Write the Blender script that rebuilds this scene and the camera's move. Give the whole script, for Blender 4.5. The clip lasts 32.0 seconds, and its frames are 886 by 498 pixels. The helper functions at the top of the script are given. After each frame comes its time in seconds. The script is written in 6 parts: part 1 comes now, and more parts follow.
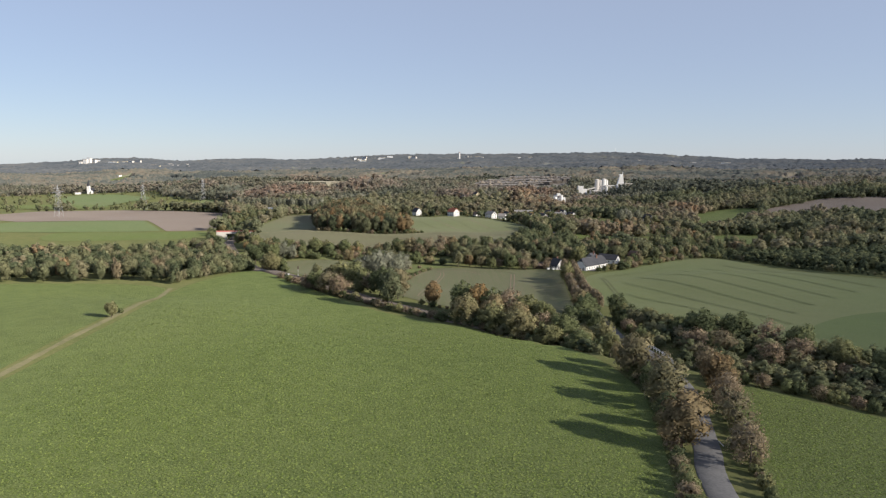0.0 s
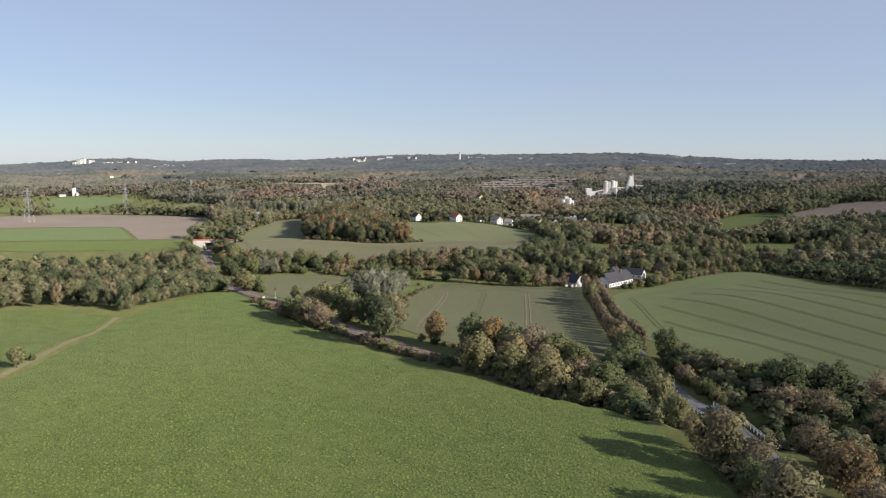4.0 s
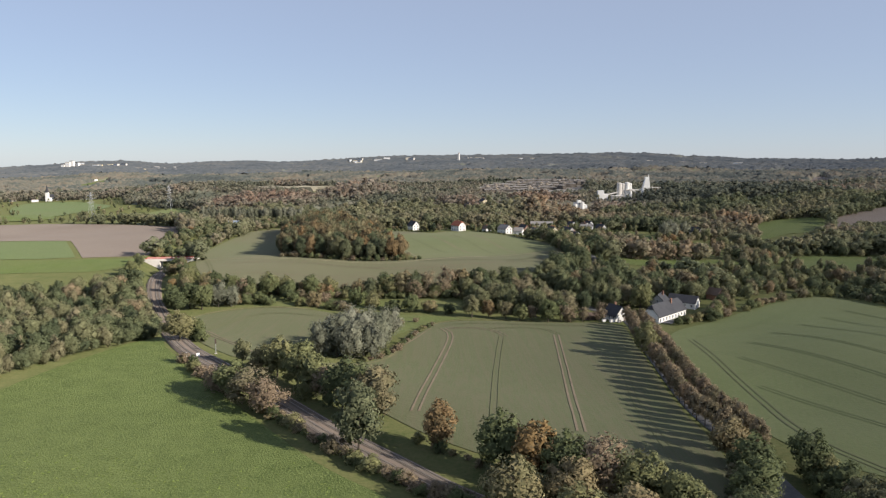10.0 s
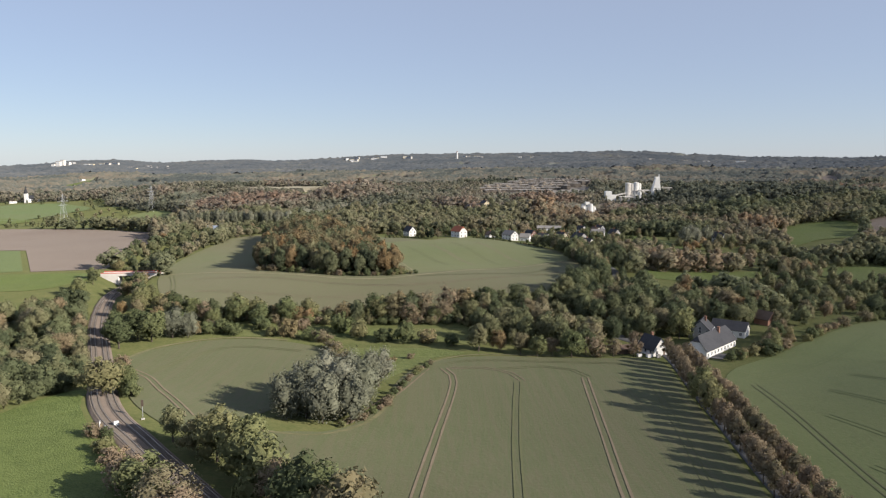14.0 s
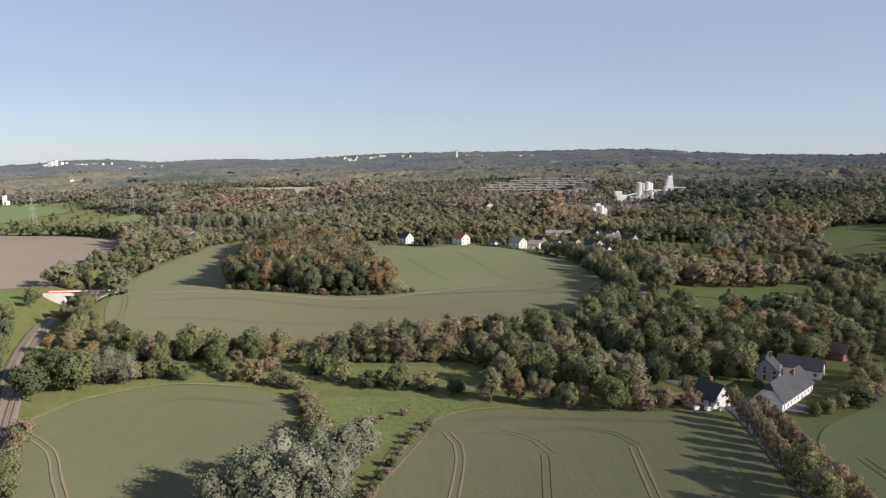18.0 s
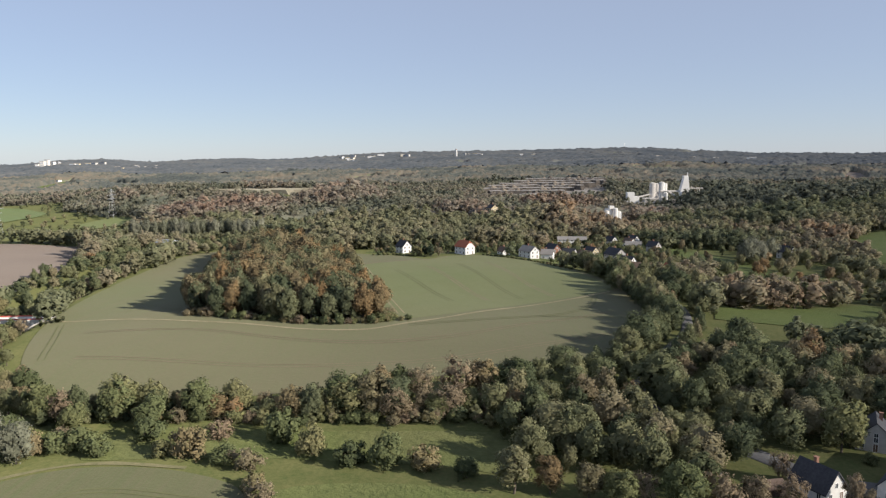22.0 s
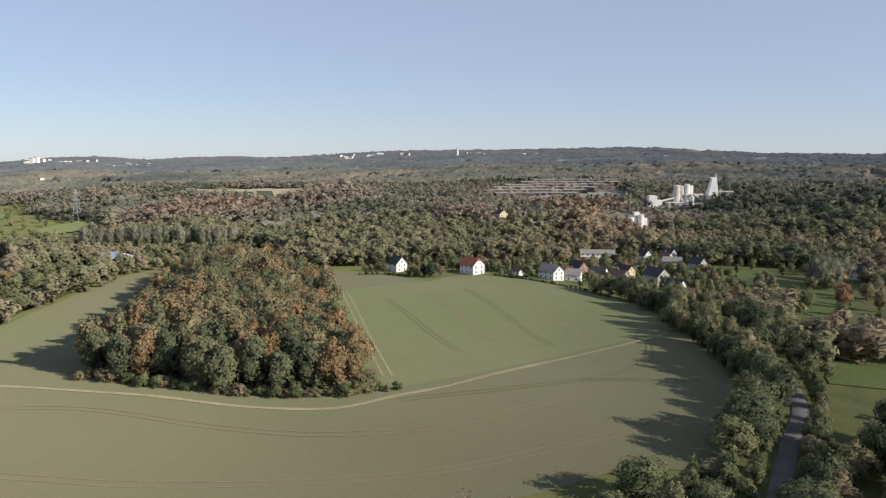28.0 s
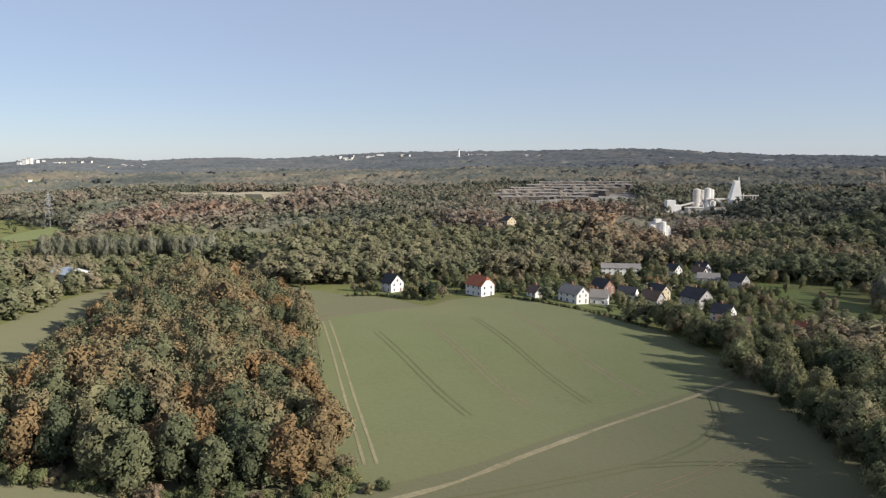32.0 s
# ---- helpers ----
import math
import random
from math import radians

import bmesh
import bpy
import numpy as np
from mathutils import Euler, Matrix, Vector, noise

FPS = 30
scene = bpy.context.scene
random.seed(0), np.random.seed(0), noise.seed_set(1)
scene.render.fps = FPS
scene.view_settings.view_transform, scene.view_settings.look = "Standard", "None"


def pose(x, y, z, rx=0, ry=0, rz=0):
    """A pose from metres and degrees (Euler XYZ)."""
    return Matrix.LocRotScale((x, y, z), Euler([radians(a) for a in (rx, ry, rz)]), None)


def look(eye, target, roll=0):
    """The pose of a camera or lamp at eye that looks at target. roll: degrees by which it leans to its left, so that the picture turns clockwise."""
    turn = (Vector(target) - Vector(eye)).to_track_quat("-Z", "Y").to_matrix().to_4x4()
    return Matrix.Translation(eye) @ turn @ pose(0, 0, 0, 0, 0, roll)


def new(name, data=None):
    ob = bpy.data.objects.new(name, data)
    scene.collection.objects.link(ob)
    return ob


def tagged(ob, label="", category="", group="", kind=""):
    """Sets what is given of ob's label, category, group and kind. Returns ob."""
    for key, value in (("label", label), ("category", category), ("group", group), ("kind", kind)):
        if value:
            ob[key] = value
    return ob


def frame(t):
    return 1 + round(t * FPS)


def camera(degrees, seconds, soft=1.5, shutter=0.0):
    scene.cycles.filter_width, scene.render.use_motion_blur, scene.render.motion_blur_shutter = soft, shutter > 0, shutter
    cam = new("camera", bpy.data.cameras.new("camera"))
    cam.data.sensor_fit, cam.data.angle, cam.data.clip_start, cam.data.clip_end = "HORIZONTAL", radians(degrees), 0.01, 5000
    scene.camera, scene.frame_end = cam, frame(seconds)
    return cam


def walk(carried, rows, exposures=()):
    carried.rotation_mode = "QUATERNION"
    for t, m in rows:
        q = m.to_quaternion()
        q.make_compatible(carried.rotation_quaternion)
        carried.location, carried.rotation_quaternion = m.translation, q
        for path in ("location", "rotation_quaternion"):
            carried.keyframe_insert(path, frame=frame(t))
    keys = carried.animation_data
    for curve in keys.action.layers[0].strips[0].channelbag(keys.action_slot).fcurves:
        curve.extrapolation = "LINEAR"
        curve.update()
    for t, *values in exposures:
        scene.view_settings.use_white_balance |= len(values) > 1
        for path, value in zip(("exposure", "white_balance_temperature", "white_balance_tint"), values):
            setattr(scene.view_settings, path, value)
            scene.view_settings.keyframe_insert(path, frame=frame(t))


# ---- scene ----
import mathutils
import mathutils.geometry

cam = camera(62.74, 32.0, soft=1.25)
PATH = [
    (0, (1.27, -1.27, 79.49), (2.59, 97.96, 67.17), 0.26),
    (3, (0.40, 45.29, 79.78), (1.75, 144.52, 67.48), 0.28),
    (6, (-0.15, 91.84, 79.92), (1.21, 191.09, 67.78), 0.22),
    (9, (-0.44, 139.07, 79.87), (0.99, 238.32, 67.72), 0.01),
    (13, (-0.65, 200.12, 80.50), (1.10, 299.35, 68.20), -0.05),
    (19, (-0.27, 291.12, 80.63), (1.63, 390.31, 68.06), -0.31),
    (23, (-0.38, 352.75, 80.44), (1.57, 451.93, 67.75), -0.37),
    (28, (0.05, 427.80, 79.79), (1.98, 526.96, 67.01), -0.09),
    (32, (0.29, 488.17, 79.41), (2.13, 587.36, 66.83), -0.04),
]
walk(cam, [(t, look(eye, target, roll)) for t, eye, target, roll in PATH], [(0, 0.5), (32, 0.5)])

# ---- light ----
SUN_AZ, SUN_EL = radians(118.0), radians(22.5)          # from north (+y) clockwise
sun_dir = Vector((math.sin(SUN_AZ) * math.cos(SUN_EL), math.cos(SUN_AZ) * math.cos(SUN_EL), math.sin(SUN_EL)))
world = bpy.data.worlds.new("sky")
scene.world = world
world.use_nodes = True
wt = world.node_tree
sky = wt.nodes.new("ShaderNodeTexSky")
sky.sky_type, sky.sun_disc = "NISHITA", False
sky.sun_elevation, sky.sun_rotation = SUN_EL, SUN_AZ
sky.altitude, sky.air_density, sky.dust_density, sky.ozone_density = 300, 0.8, 0.2, 3.0
haze = wt.nodes.new("ShaderNodeMix")                     # thin autumn haze whitens the whole sky
haze.data_type, haze.inputs[0].default_value, haze.inputs[7].default_value = "RGBA", 0.60, (3.90, 4.30, 5.45, 1)
wt.links.new(sky.outputs[0], haze.inputs[6])
wt.links.new(haze.outputs[2], wt.nodes["Background"].inputs[0])
wt.nodes["Background"].inputs[1].default_value = 0.090
sun = new("sun", bpy.data.lights.new("sun", "SUN"))
sun.data.energy, sun.data.angle, sun.data.color = 5.0, radians(0.53), (1.0, 0.915, 0.81)
sun.matrix_world = look(sun_dir * 500 + Vector((0, 300, 0)), (0, 300, 0))


# ---- materials ----
def nodes_of(name, rough=0.9, spec=0.2):
    m = bpy.data.materials.new(name)
    m.use_nodes = True
    nt = m.node_tree
    b = nt.nodes["Principled BSDF"]
    b.inputs["Roughness"].default_value = rough
    b.inputs["Specular IOR Level"].default_value = spec
    b.inputs["Diffuse Roughness"].default_value = 1.0 if rough > 0.75 else 0.0      # rough ground and leaves shine back towards the sun
    return m, nt, b


def link(nt, a, b):
    nt.links.new(a, b)


def ramp_node(nt, stops, fac, smooth=True):
    r = nt.nodes.new("ShaderNodeValToRGB")
    el = r.color_ramp.elements
    while len(el) < len(stops):
        el.new(0.5)
    for e, (p, c) in zip(el, stops):
        e.position, e.color = p, (*c, 1)
    r.color_ramp.interpolation = "LINEAR" if smooth else "CONSTANT"
    link(nt, fac, r.inputs[0])
    return r.outputs[0]


def noise_node(nt, scale, detail=3.0, vec=None, rough=0.55):
    n = nt.nodes.new("ShaderNodeTexNoise")
    n.inputs["Scale"].default_value, n.inputs["Detail"].default_value, n.inputs["Roughness"].default_value = scale, detail, rough
    if vec is not None:
        link(nt, vec, n.inputs["Vector"])
    return n.outputs["Fac"]


def math_node(nt, op, a, b):
    n = nt.nodes.new("ShaderNodeMath")
    n.operation = op
    for k, v in enumerate((a, b)):
        if isinstance(v, (int, float)):
            n.inputs[k].default_value = v
        else:
            link(nt, v, n.inputs[k])
    return n.outputs[0]


def mix_node(nt, fac, a, b, kind="MIX"):
    n = nt.nodes.new("ShaderNodeMix")
    n.data_type, n.blend_type = "RGBA", kind
    for s, v in ((n.inputs[0], fac), (n.inputs[6], a), (n.inputs[7], b)):
        if isinstance(v, (int, float)):
            s.default_value = v
        elif isinstance(v, tuple):
            s.default_value = (*v, 1)
        else:
            link(nt, v, s)
    return n.outputs[2]


def world_pos(nt):
    return nt.nodes.new("ShaderNodeNewGeometry").outputs["Position"]


def turned(nt, degrees, sx=1.0, sy=1.0):
    mp = nt.nodes.new("ShaderNodeMapping")
    mp.inputs["Rotation"].default_value[2] = radians(degrees)
    mp.inputs["Scale"].default_value = (sx, sy, 1)
    link(nt, world_pos(nt), mp.inputs["Vector"])
    return mp.outputs[0]


def bump_node(nt, b, h, strength, dist):
    n = nt.nodes.new("ShaderNodeBump")
    n.inputs["Strength"].default_value, n.inputs["Distance"].default_value = strength, dist
    link(nt, h, n.inputs["Height"])
    link(nt, n.outputs[0], b.inputs["Normal"])


def field_material(name, low, high, soil, soil_amount=0.5, rows=None, grain=1.2, bump=0.5, patch=0.012, streak=None):
    """A crop: patches of thin and thick growth, drill rows and a leafy grain."""
    m, nt, b = nodes_of(name, 0.85, 0.15)
    pos = world_pos(nt)
    big = noise_node(nt, patch, 4, pos)
    fine = noise_node(nt, grain, 4, pos, 0.7)
    mid = noise_node(nt, grain * 0.12, 3, pos)
    col = ramp_node(nt, [(0.30, low), (0.70, high)], fine)
    col = mix_node(nt, ramp_node(nt, [(0.35, (0, 0, 0)), (0.65, (1, 1, 1))], mid), col, mix_node(nt, 0.5, col, high), "MIX")
    soilfac = ramp_node(nt, [(0.5 - 0.22 * soil_amount - 0.1, (0, 0, 0)), (0.86 - 0.3 * soil_amount, (0.9, 0.9, 0.9))], big)
    col = mix_node(nt, math_node(nt, "MULTIPLY", soilfac, soil_amount), col, soil)
    if streak:
        st = noise_node(nt, 1.0, 2, turned(nt, streak[0], 0.9, 0.010))
        col = mix_node(nt, math_node(nt, "MULTIPLY", ramp_node(nt, [(0.42, (0, 0, 0)), (0.62, (1, 1, 1))], st), streak[1]), col, soil)
    if rows:
        w = nt.nodes.new("ShaderNodeTexWave")
        w.inputs["Scale"].default_value, w.inputs["Distortion"].default_value = rows[1], 0.6
        link(nt, turned(nt, rows[0]), w.inputs["Vector"])
        col = mix_node(nt, math_node(nt, "MULTIPLY", w.outputs["Fac"], rows[2]), col, soil)
    link(nt, col, b.inputs["Base Color"])
    bump_node(nt, b, fine, bump, 0.6)
    return m


def plain_material(name, c1, c2, scale=1.0, rough=0.85, bump=0.2, dist=0.05, spec=0.25, metal=0.0, vary=0.0):
    """Two tones at a fine and a broad scale; vary: how far repeats differ."""
    m, nt, b = nodes_of(name, rough, spec)
    pos = world_pos(nt)
    fac = math_node(nt, "ADD", math_node(nt, "MULTIPLY", noise_node(nt, scale, 5, pos, 0.65), 0.6), math_node(nt, "MULTIPLY", noise_node(nt, scale * 0.13, 3, pos), 0.4))
    col = ramp_node(nt, [(0.32, c1), (0.68, c2)], fac)
    if vary:
        ob = nt.nodes.new("ShaderNodeObjectInfo").outputs["Random"]
        k = math_node(nt, "ADD", math_node(nt, "MULTIPLY", ob, 2 * vary), 1 - vary)
        col = mix_node(nt, 1.0, col, nt.nodes.new("ShaderNodeCombineColor").outputs[0], "MULTIPLY")
        cc = [n for n in nt.nodes if n.bl_idname == "ShaderNodeCombineColor"][-1]
        for i in range(3):
            link(nt, k, cc.inputs[i])
    link(nt, col, b.inputs["Base Color"])
    b.inputs["Metallic"].default_value = metal
    if bump:
        bump_node(nt, b, fac, bump, dist)
    return m


def foliage(name, stops, per_tree=True, spread=0.17, thin=0.28):
    """Leaves: the tree picks its tone from the ramp, each spray of leaves differs a little, and light comes through."""
    m, nt, b = nodes_of(name, 0.8, 0.12)
    if per_tree:
        pick = nt.nodes.new("ShaderNodeObjectInfo").outputs["Random"]
    else:
        at = nt.nodes.new("ShaderNodeAttribute")
        at.attribute_name = "tint"
        pick = at.outputs["Fac"]
    isl = nt.nodes.new("ShaderNodeNewGeometry").outputs["Random Per Island"]
    pick = math_node(nt, "ADD", pick, math_node(nt, "MULTIPLY", math_node(nt, "SUBTRACT", isl, 0.5), 0.11 if per_tree else 0.05))
    pick = math_node(nt, "ADD", pick, math_node(nt, "MULTIPLY", math_node(nt, "SUBTRACT", noise_node(nt, 0.22, 2, world_pos(nt)), 0.5), 0.22))
    col = ramp_node(nt, stops, pick)
    k = math_node(nt, "ADD", math_node(nt, "MULTIPLY", isl, 2 * spread), 1 - spread)
    cc = nt.nodes.new("ShaderNodeCombineColor")
    for i in range(3):
        link(nt, k, cc.inputs[i])
    col = mix_node(nt, 1.0, col, cc.outputs[0], "MULTIPLY")
    link(nt, col, b.inputs["Base Color"])
    tr = nt.nodes.new("ShaderNodeBsdfTranslucent")
    link(nt, col, tr.inputs[0])
    mx = nt.nodes.new("ShaderNodeMixShader")
    mx.inputs[0].default_value = thin
    link(nt, b.outputs[0], mx.inputs[1])
    link(nt, tr.outputs[0], mx.inputs[2])
    link(nt, mx.outputs[0], nt.nodes["Material Output"].inputs[0])
    return m


OLIVE = [(0.0, (0.097, 0.116, 0.057)), (0.3, (0.150, 0.172, 0.079)), (0.55, (0.204, 0.210, 0.097)), (0.8, (0.238, 0.220, 0.113)), (1.0, (0.261, 0.210, 0.117))]
AUTUMN = [(0.0, (0.103, 0.122, 0.069)), (0.25, (0.155, 0.165, 0.092)), (0.45, (0.201, 0.188, 0.105)), (0.65, (0.225, 0.186, 0.109)), (0.85, (0.243, 0.182, 0.097)), (1.0, (0.260, 0.171, 0.085))]
MIXED = [(0.0, (0.090, 0.104, 0.054)), (0.25, (0.149, 0.167, 0.084)), (0.5, (0.201, 0.205, 0.106)), (0.75, (0.242, 0.223, 0.131)), (0.92, (0.268, 0.212, 0.121)), (1.0, (0.285, 0.192, 0.086))]
# the two far palettes are greyed and blued: haze put into the colours
HAZED_FAR = [(0.0, (0.070, 0.082, 0.080)), (0.35, (0.122, 0.130, 0.112)), (0.6, (0.182, 0.170, 0.134)), (0.86, (0.225, 0.188, 0.142)), (0.89, (0.210, 0.235, 0.140)), (1.0, (0.250, 0.238, 0.175))]
HAZED_FARTHEST = [(0.0, (0.085, 0.098, 0.110)), (0.4, (0.118, 0.130, 0.138)), (0.86, (0.160, 0.162, 0.156)), (0.89, (0.19, 0.205, 0.165)), (1.0, (0.21, 0.205, 0.180))]
WOODS = [(0.0, (0.090, 0.109, 0.060)), (0.25, (0.149, 0.168, 0.087)), (0.5, (0.209, 0.209, 0.112)), (0.75, (0.255, 0.224, 0.139)), (0.93, (0.280, 0.213, 0.130)), (1.0, (0.296, 0.195, 0.099))]
# hill and valley tones: wood tones made paler and bluer for slight haze
HAZED_HILLS = [(0.0, (0.125, 0.138, 0.107)), (0.25, (0.193, 0.204, 0.148)), (0.5, (0.264, 0.255, 0.184)), (0.75, (0.316, 0.275, 0.217)), (1.0, (0.349, 0.251, 0.185))]
HAZED_VALLEY = [(0.0, (0.108, 0.128, 0.077)), (0.25, (0.179, 0.197, 0.114)), (0.5, (0.251, 0.246, 0.146)), (0.75, (0.305, 0.264, 0.181)), (0.93, (0.334, 0.251, 0.169)), (1.0, (0.353, 0.228, 0.129))]
RUSSET = [(0.0, (0.205, 0.185, 0.112)), (0.5, (0.262, 0.212, 0.138)), (1.0, (0.290, 0.222, 0.150))]
SILVER = [(0.0, (0.150, 0.160, 0.110)), (0.5, (0.208, 0.212, 0.152)), (1.0, (0.262, 0.262, 0.198))]
DARK = [(0.0, (0.046, 0.063, 0.041)), (0.6, (0.069, 0.090, 0.053)), (1.0, (0.092, 0.110, 0.059))]
leaf_olive, leaf_autumn, leaf_mixed = foliage("olive_leaves", OLIVE), foliage("autumn_leaves", AUTUMN), foliage("mixed_leaves", MIXED)
leaf_russet, leaf_silver, leaf_dark = foliage("russet_twigs", RUSSET), foliage("silver_leaves", SILVER), foliage("evergreen_needles", DARK)
wood_mixed, wood_faint, wood_autumn = foliage("wood_leaves", WOODS, False, 0.08), foliage("distant_wood_leaves_hazed", HAZED_FAR, False, 0.05), foliage("copse_leaves", AUTUMN, False, 0.15)
wood_farthest = foliage("farthest_wood_leaves_hazed", HAZED_FARTHEST, False, 0.05)
# hazed tones; more light passes these leaves too, lifting shade as haze does
wood_valley = foliage("valley_wood_leaves_hazed", HAZED_VALLEY, False, 0.07, 0.40)
wood_hills = foliage("hill_wood_leaves_hazed", HAZED_HILLS, False, 0.05, 0.42)
bark = plain_material("bark", (0.07, 0.055, 0.042), (0.15, 0.125, 0.10), 3.0, 0.95, 0.5)
grass = plain_material("rough_grass", (0.064, 0.083, 0.028), (0.133, 0.129, 0.055), 0.9, 0.95, 0.6, 0.3, 0.1)
crop_near = field_material("leafy_green_crop", (0.048, 0.079, 0.019), (0.153, 0.189, 0.061), (0.128, 0.126, 0.059), 0.25, None, 1.7, 1.0, 0.010)
crop_side = field_material("drilled_green_crop", (0.060, 0.092, 0.020), (0.128, 0.171, 0.045), (0.120, 0.115, 0.056), 0.3, (63, 0.35, 0.40), 1.6, 0.9, 0.012)
crop_west = field_material("short_green_crop", (0.072, 0.104, 0.040), (0.112, 0.146, 0.060), (0.124, 0.122, 0.066), 0.35, (72, 0.2, 0.1), 1.0, 0.4, 0.012)
wheat_mid = field_material("young_wheat", (0.072, 0.088, 0.041), (0.095, 0.109, 0.054), (0.118, 0.106, 0.067), 0.4, (6, 0.33, 0.22), 1.0, 0.3, 0.014, (6, 0.45))
wheat_east = field_material("young_wheat_on_a_rise", (0.089, 0.116, 0.046), (0.122, 0.145, 0.061), (0.131, 0.126, 0.067), 0.4, (22, 0.14, 0.12), 0.8, 0.25, 0.010)
crop_dark = field_material("darker_crop", (0.063, 0.092, 0.031), (0.087, 0.118, 0.041), (0.120, 0.128, 0.069), 0.3, (70, 0.3, 0.2), 1.0, 0.4, 0.012)
wheat_far = field_material("thin_wheat_on_brown_soil", (0.092, 0.108, 0.054), (0.116, 0.128, 0.067), (0.128, 0.112, 0.074), 0.70, (38, 0.12, 0.06), 0.7, 0.2, 0.0065, (80, 0.30))
wheat_north = field_material("even_young_wheat", (0.098, 0.119, 0.051), (0.123, 0.142, 0.068), (0.151, 0.136, 0.084), 0.45, (38, 0.12, 0.05), 0.7, 0.2, 0.010)
meadow = field_material("bright_meadow", (0.061, 0.088, 0.024), (0.103, 0.129, 0.040), (0.120, 0.120, 0.055), 0.4, None, 0.8, 0.6, 0.03)
rough_meadow = field_material("tussocky_meadow", (0.051, 0.074, 0.022), (0.124, 0.145, 0.050), (0.138, 0.124, 0.064), 0.5, None, 0.45, 1.0, 0.03)
ploughed = field_material("ploughed_earth", (0.116, 0.093, 0.076), (0.155, 0.127, 0.106), (0.189, 0.159, 0.133), 0.7, (72, 0.12, 0.15), 0.9, 0.4, 0.010)
track_soil = plain_material("wheel_track_soil", (0.124, 0.101, 0.069), (0.189, 0.152, 0.106), 1.2, 0.95, 0.4)
faint_track = plain_material("faintly_trodden_crop", (0.092, 0.114, 0.046), (0.118, 0.138, 0.060), 1.0, 0.95, 0.1)
track_green = plain_material("trodden_crop", (0.086, 0.092, 0.045), (0.110, 0.114, 0.056), 1.0, 0.95, 0.1)
dry_grass = plain_material("dry_grass_strip", (0.147, 0.136, 0.083), (0.253, 0.225, 0.147), 0.8, 0.95, 0.5, 0.2, 0.1)
dull_grass = plain_material("dull_grass_strip", (0.095, 0.098, 0.050), (0.175, 0.158, 0.092), 0.8, 0.95, 0.5, 0.2, 0.1)
asphalt = plain_material("asphalt", (0.085, 0.085, 0.088), (0.150, 0.148, 0.145), 1.6, 0.9, 0.2)
ballast = plain_material("railway_ballast", (0.126, 0.099, 0.078), (0.198, 0.161, 0.132), 2.5, 0.95, 0.6, 0.1)
sleeper_wood = plain_material("sleeper", (0.120, 0.102, 0.085), (0.192, 0.164, 0.140), 3.0, 0.9, 0.2)
concrete = plain_material("concrete", (0.36, 0.34, 0.31), (0.52, 0.50, 0.46), 0.6, 0.85, 0.2)
steel = plain_material("galvanised_steel", (0.42, 0.43, 0.44), (0.58, 0.59, 0.60), 2.0, 0.5, 0.05, 0.02, 0.5, 0.6)
rail_steel = plain_material("rail_steel", (0.20, 0.165, 0.14), (0.36, 0.32, 0.29), 2.0, 0.5, 0.05, 0.02, 0.4, 0.25)


# ---- the lie of the land ----
# spot heights of the valley and its fields (x, y, z)
SPOTS = [
    (0, -150, 19), (0, 100, 18.5), (-60, 200, 20), (-118, 262, 22), (-240, 250, 20), (0, 210, 18), (75, 190, 15.5), (140, 200, 13),
    (-124, 348, 17.5), (-77, 385, 16.5), (0, 310, 15.5), (85, 300, 12.5), (85, 375, 8.5), (50, 449, 7), (20, 443, 8), (-40, 440, 9.5),
    (107, 485, 4.7), (50, 500, 4.5), (-20, 500, 5.5), (-90, 480, 9), (-7, 616, 16.5), (-100, 620, 17), (-172, 633, 14.5), (0, 560, 10.5),
    (75, 688, 11.5), (0, 756, 17), (26, 820, 15), (120, 844, 9.5), (-15, 855, 14), (197, 515, 6), (230, 580, 3), (170, 400, 12), (330, 420, 14),
]
# and of the hills beyond
FAR_SPOTS = [
    (420, 1150, 30), (600, 1050, 34), (820, 1300, 38), (343, 1300, 15), (210, 1110, 7), (250, 950, 4), (335, 905, 13), (430, 930, 19), (365, 850, 10), (290, 800, 5), (330, 690, 4), (430, 700, 12),
    (540, 830, 24), (130, 960, 8), (0, 1010, 11), (0, 1140, 21), (-110, 1000, 10), (-150, 1300, 19), (-240, 1380, 33), (-300, 1410, 31), (-420, 1150, 1), (-650, 1300, 2),
    (-340, 890, 11), (-290, 720, 17), (-420, 640, 14), (-260, 520, 12), (-450, 420, 16), (180, 1400, 29), (230, 1600, 33), (60, 1420, 20), (-300, 1650, 22), (500, 1600, 24), (-950, 1550, 3), (900, 1700, 26),
]
# the skyline ridge: bearing in degrees, height
RIDGE = [(-45, 12), (-31.3, 22), (-28, 39), (-26.2, 50), (-25.1, 60), (-22.5, 66), (-19.4, 47), (-16.6, 61), (-13.7, 64), (-11.6, 57), (-9.9, 61), (-8.1, 71), (-5.9, 81), (-3.7, 92), (0.7, 99), (7.4, 102), (13.8, 113), (15.9, 109), (17.9, 102), (19.9, 92), (21.8, 85), (23.0, 78), (24.5, 81), (26.7, 75), (29.1, 71), (31.3, 78), (45, 67)]


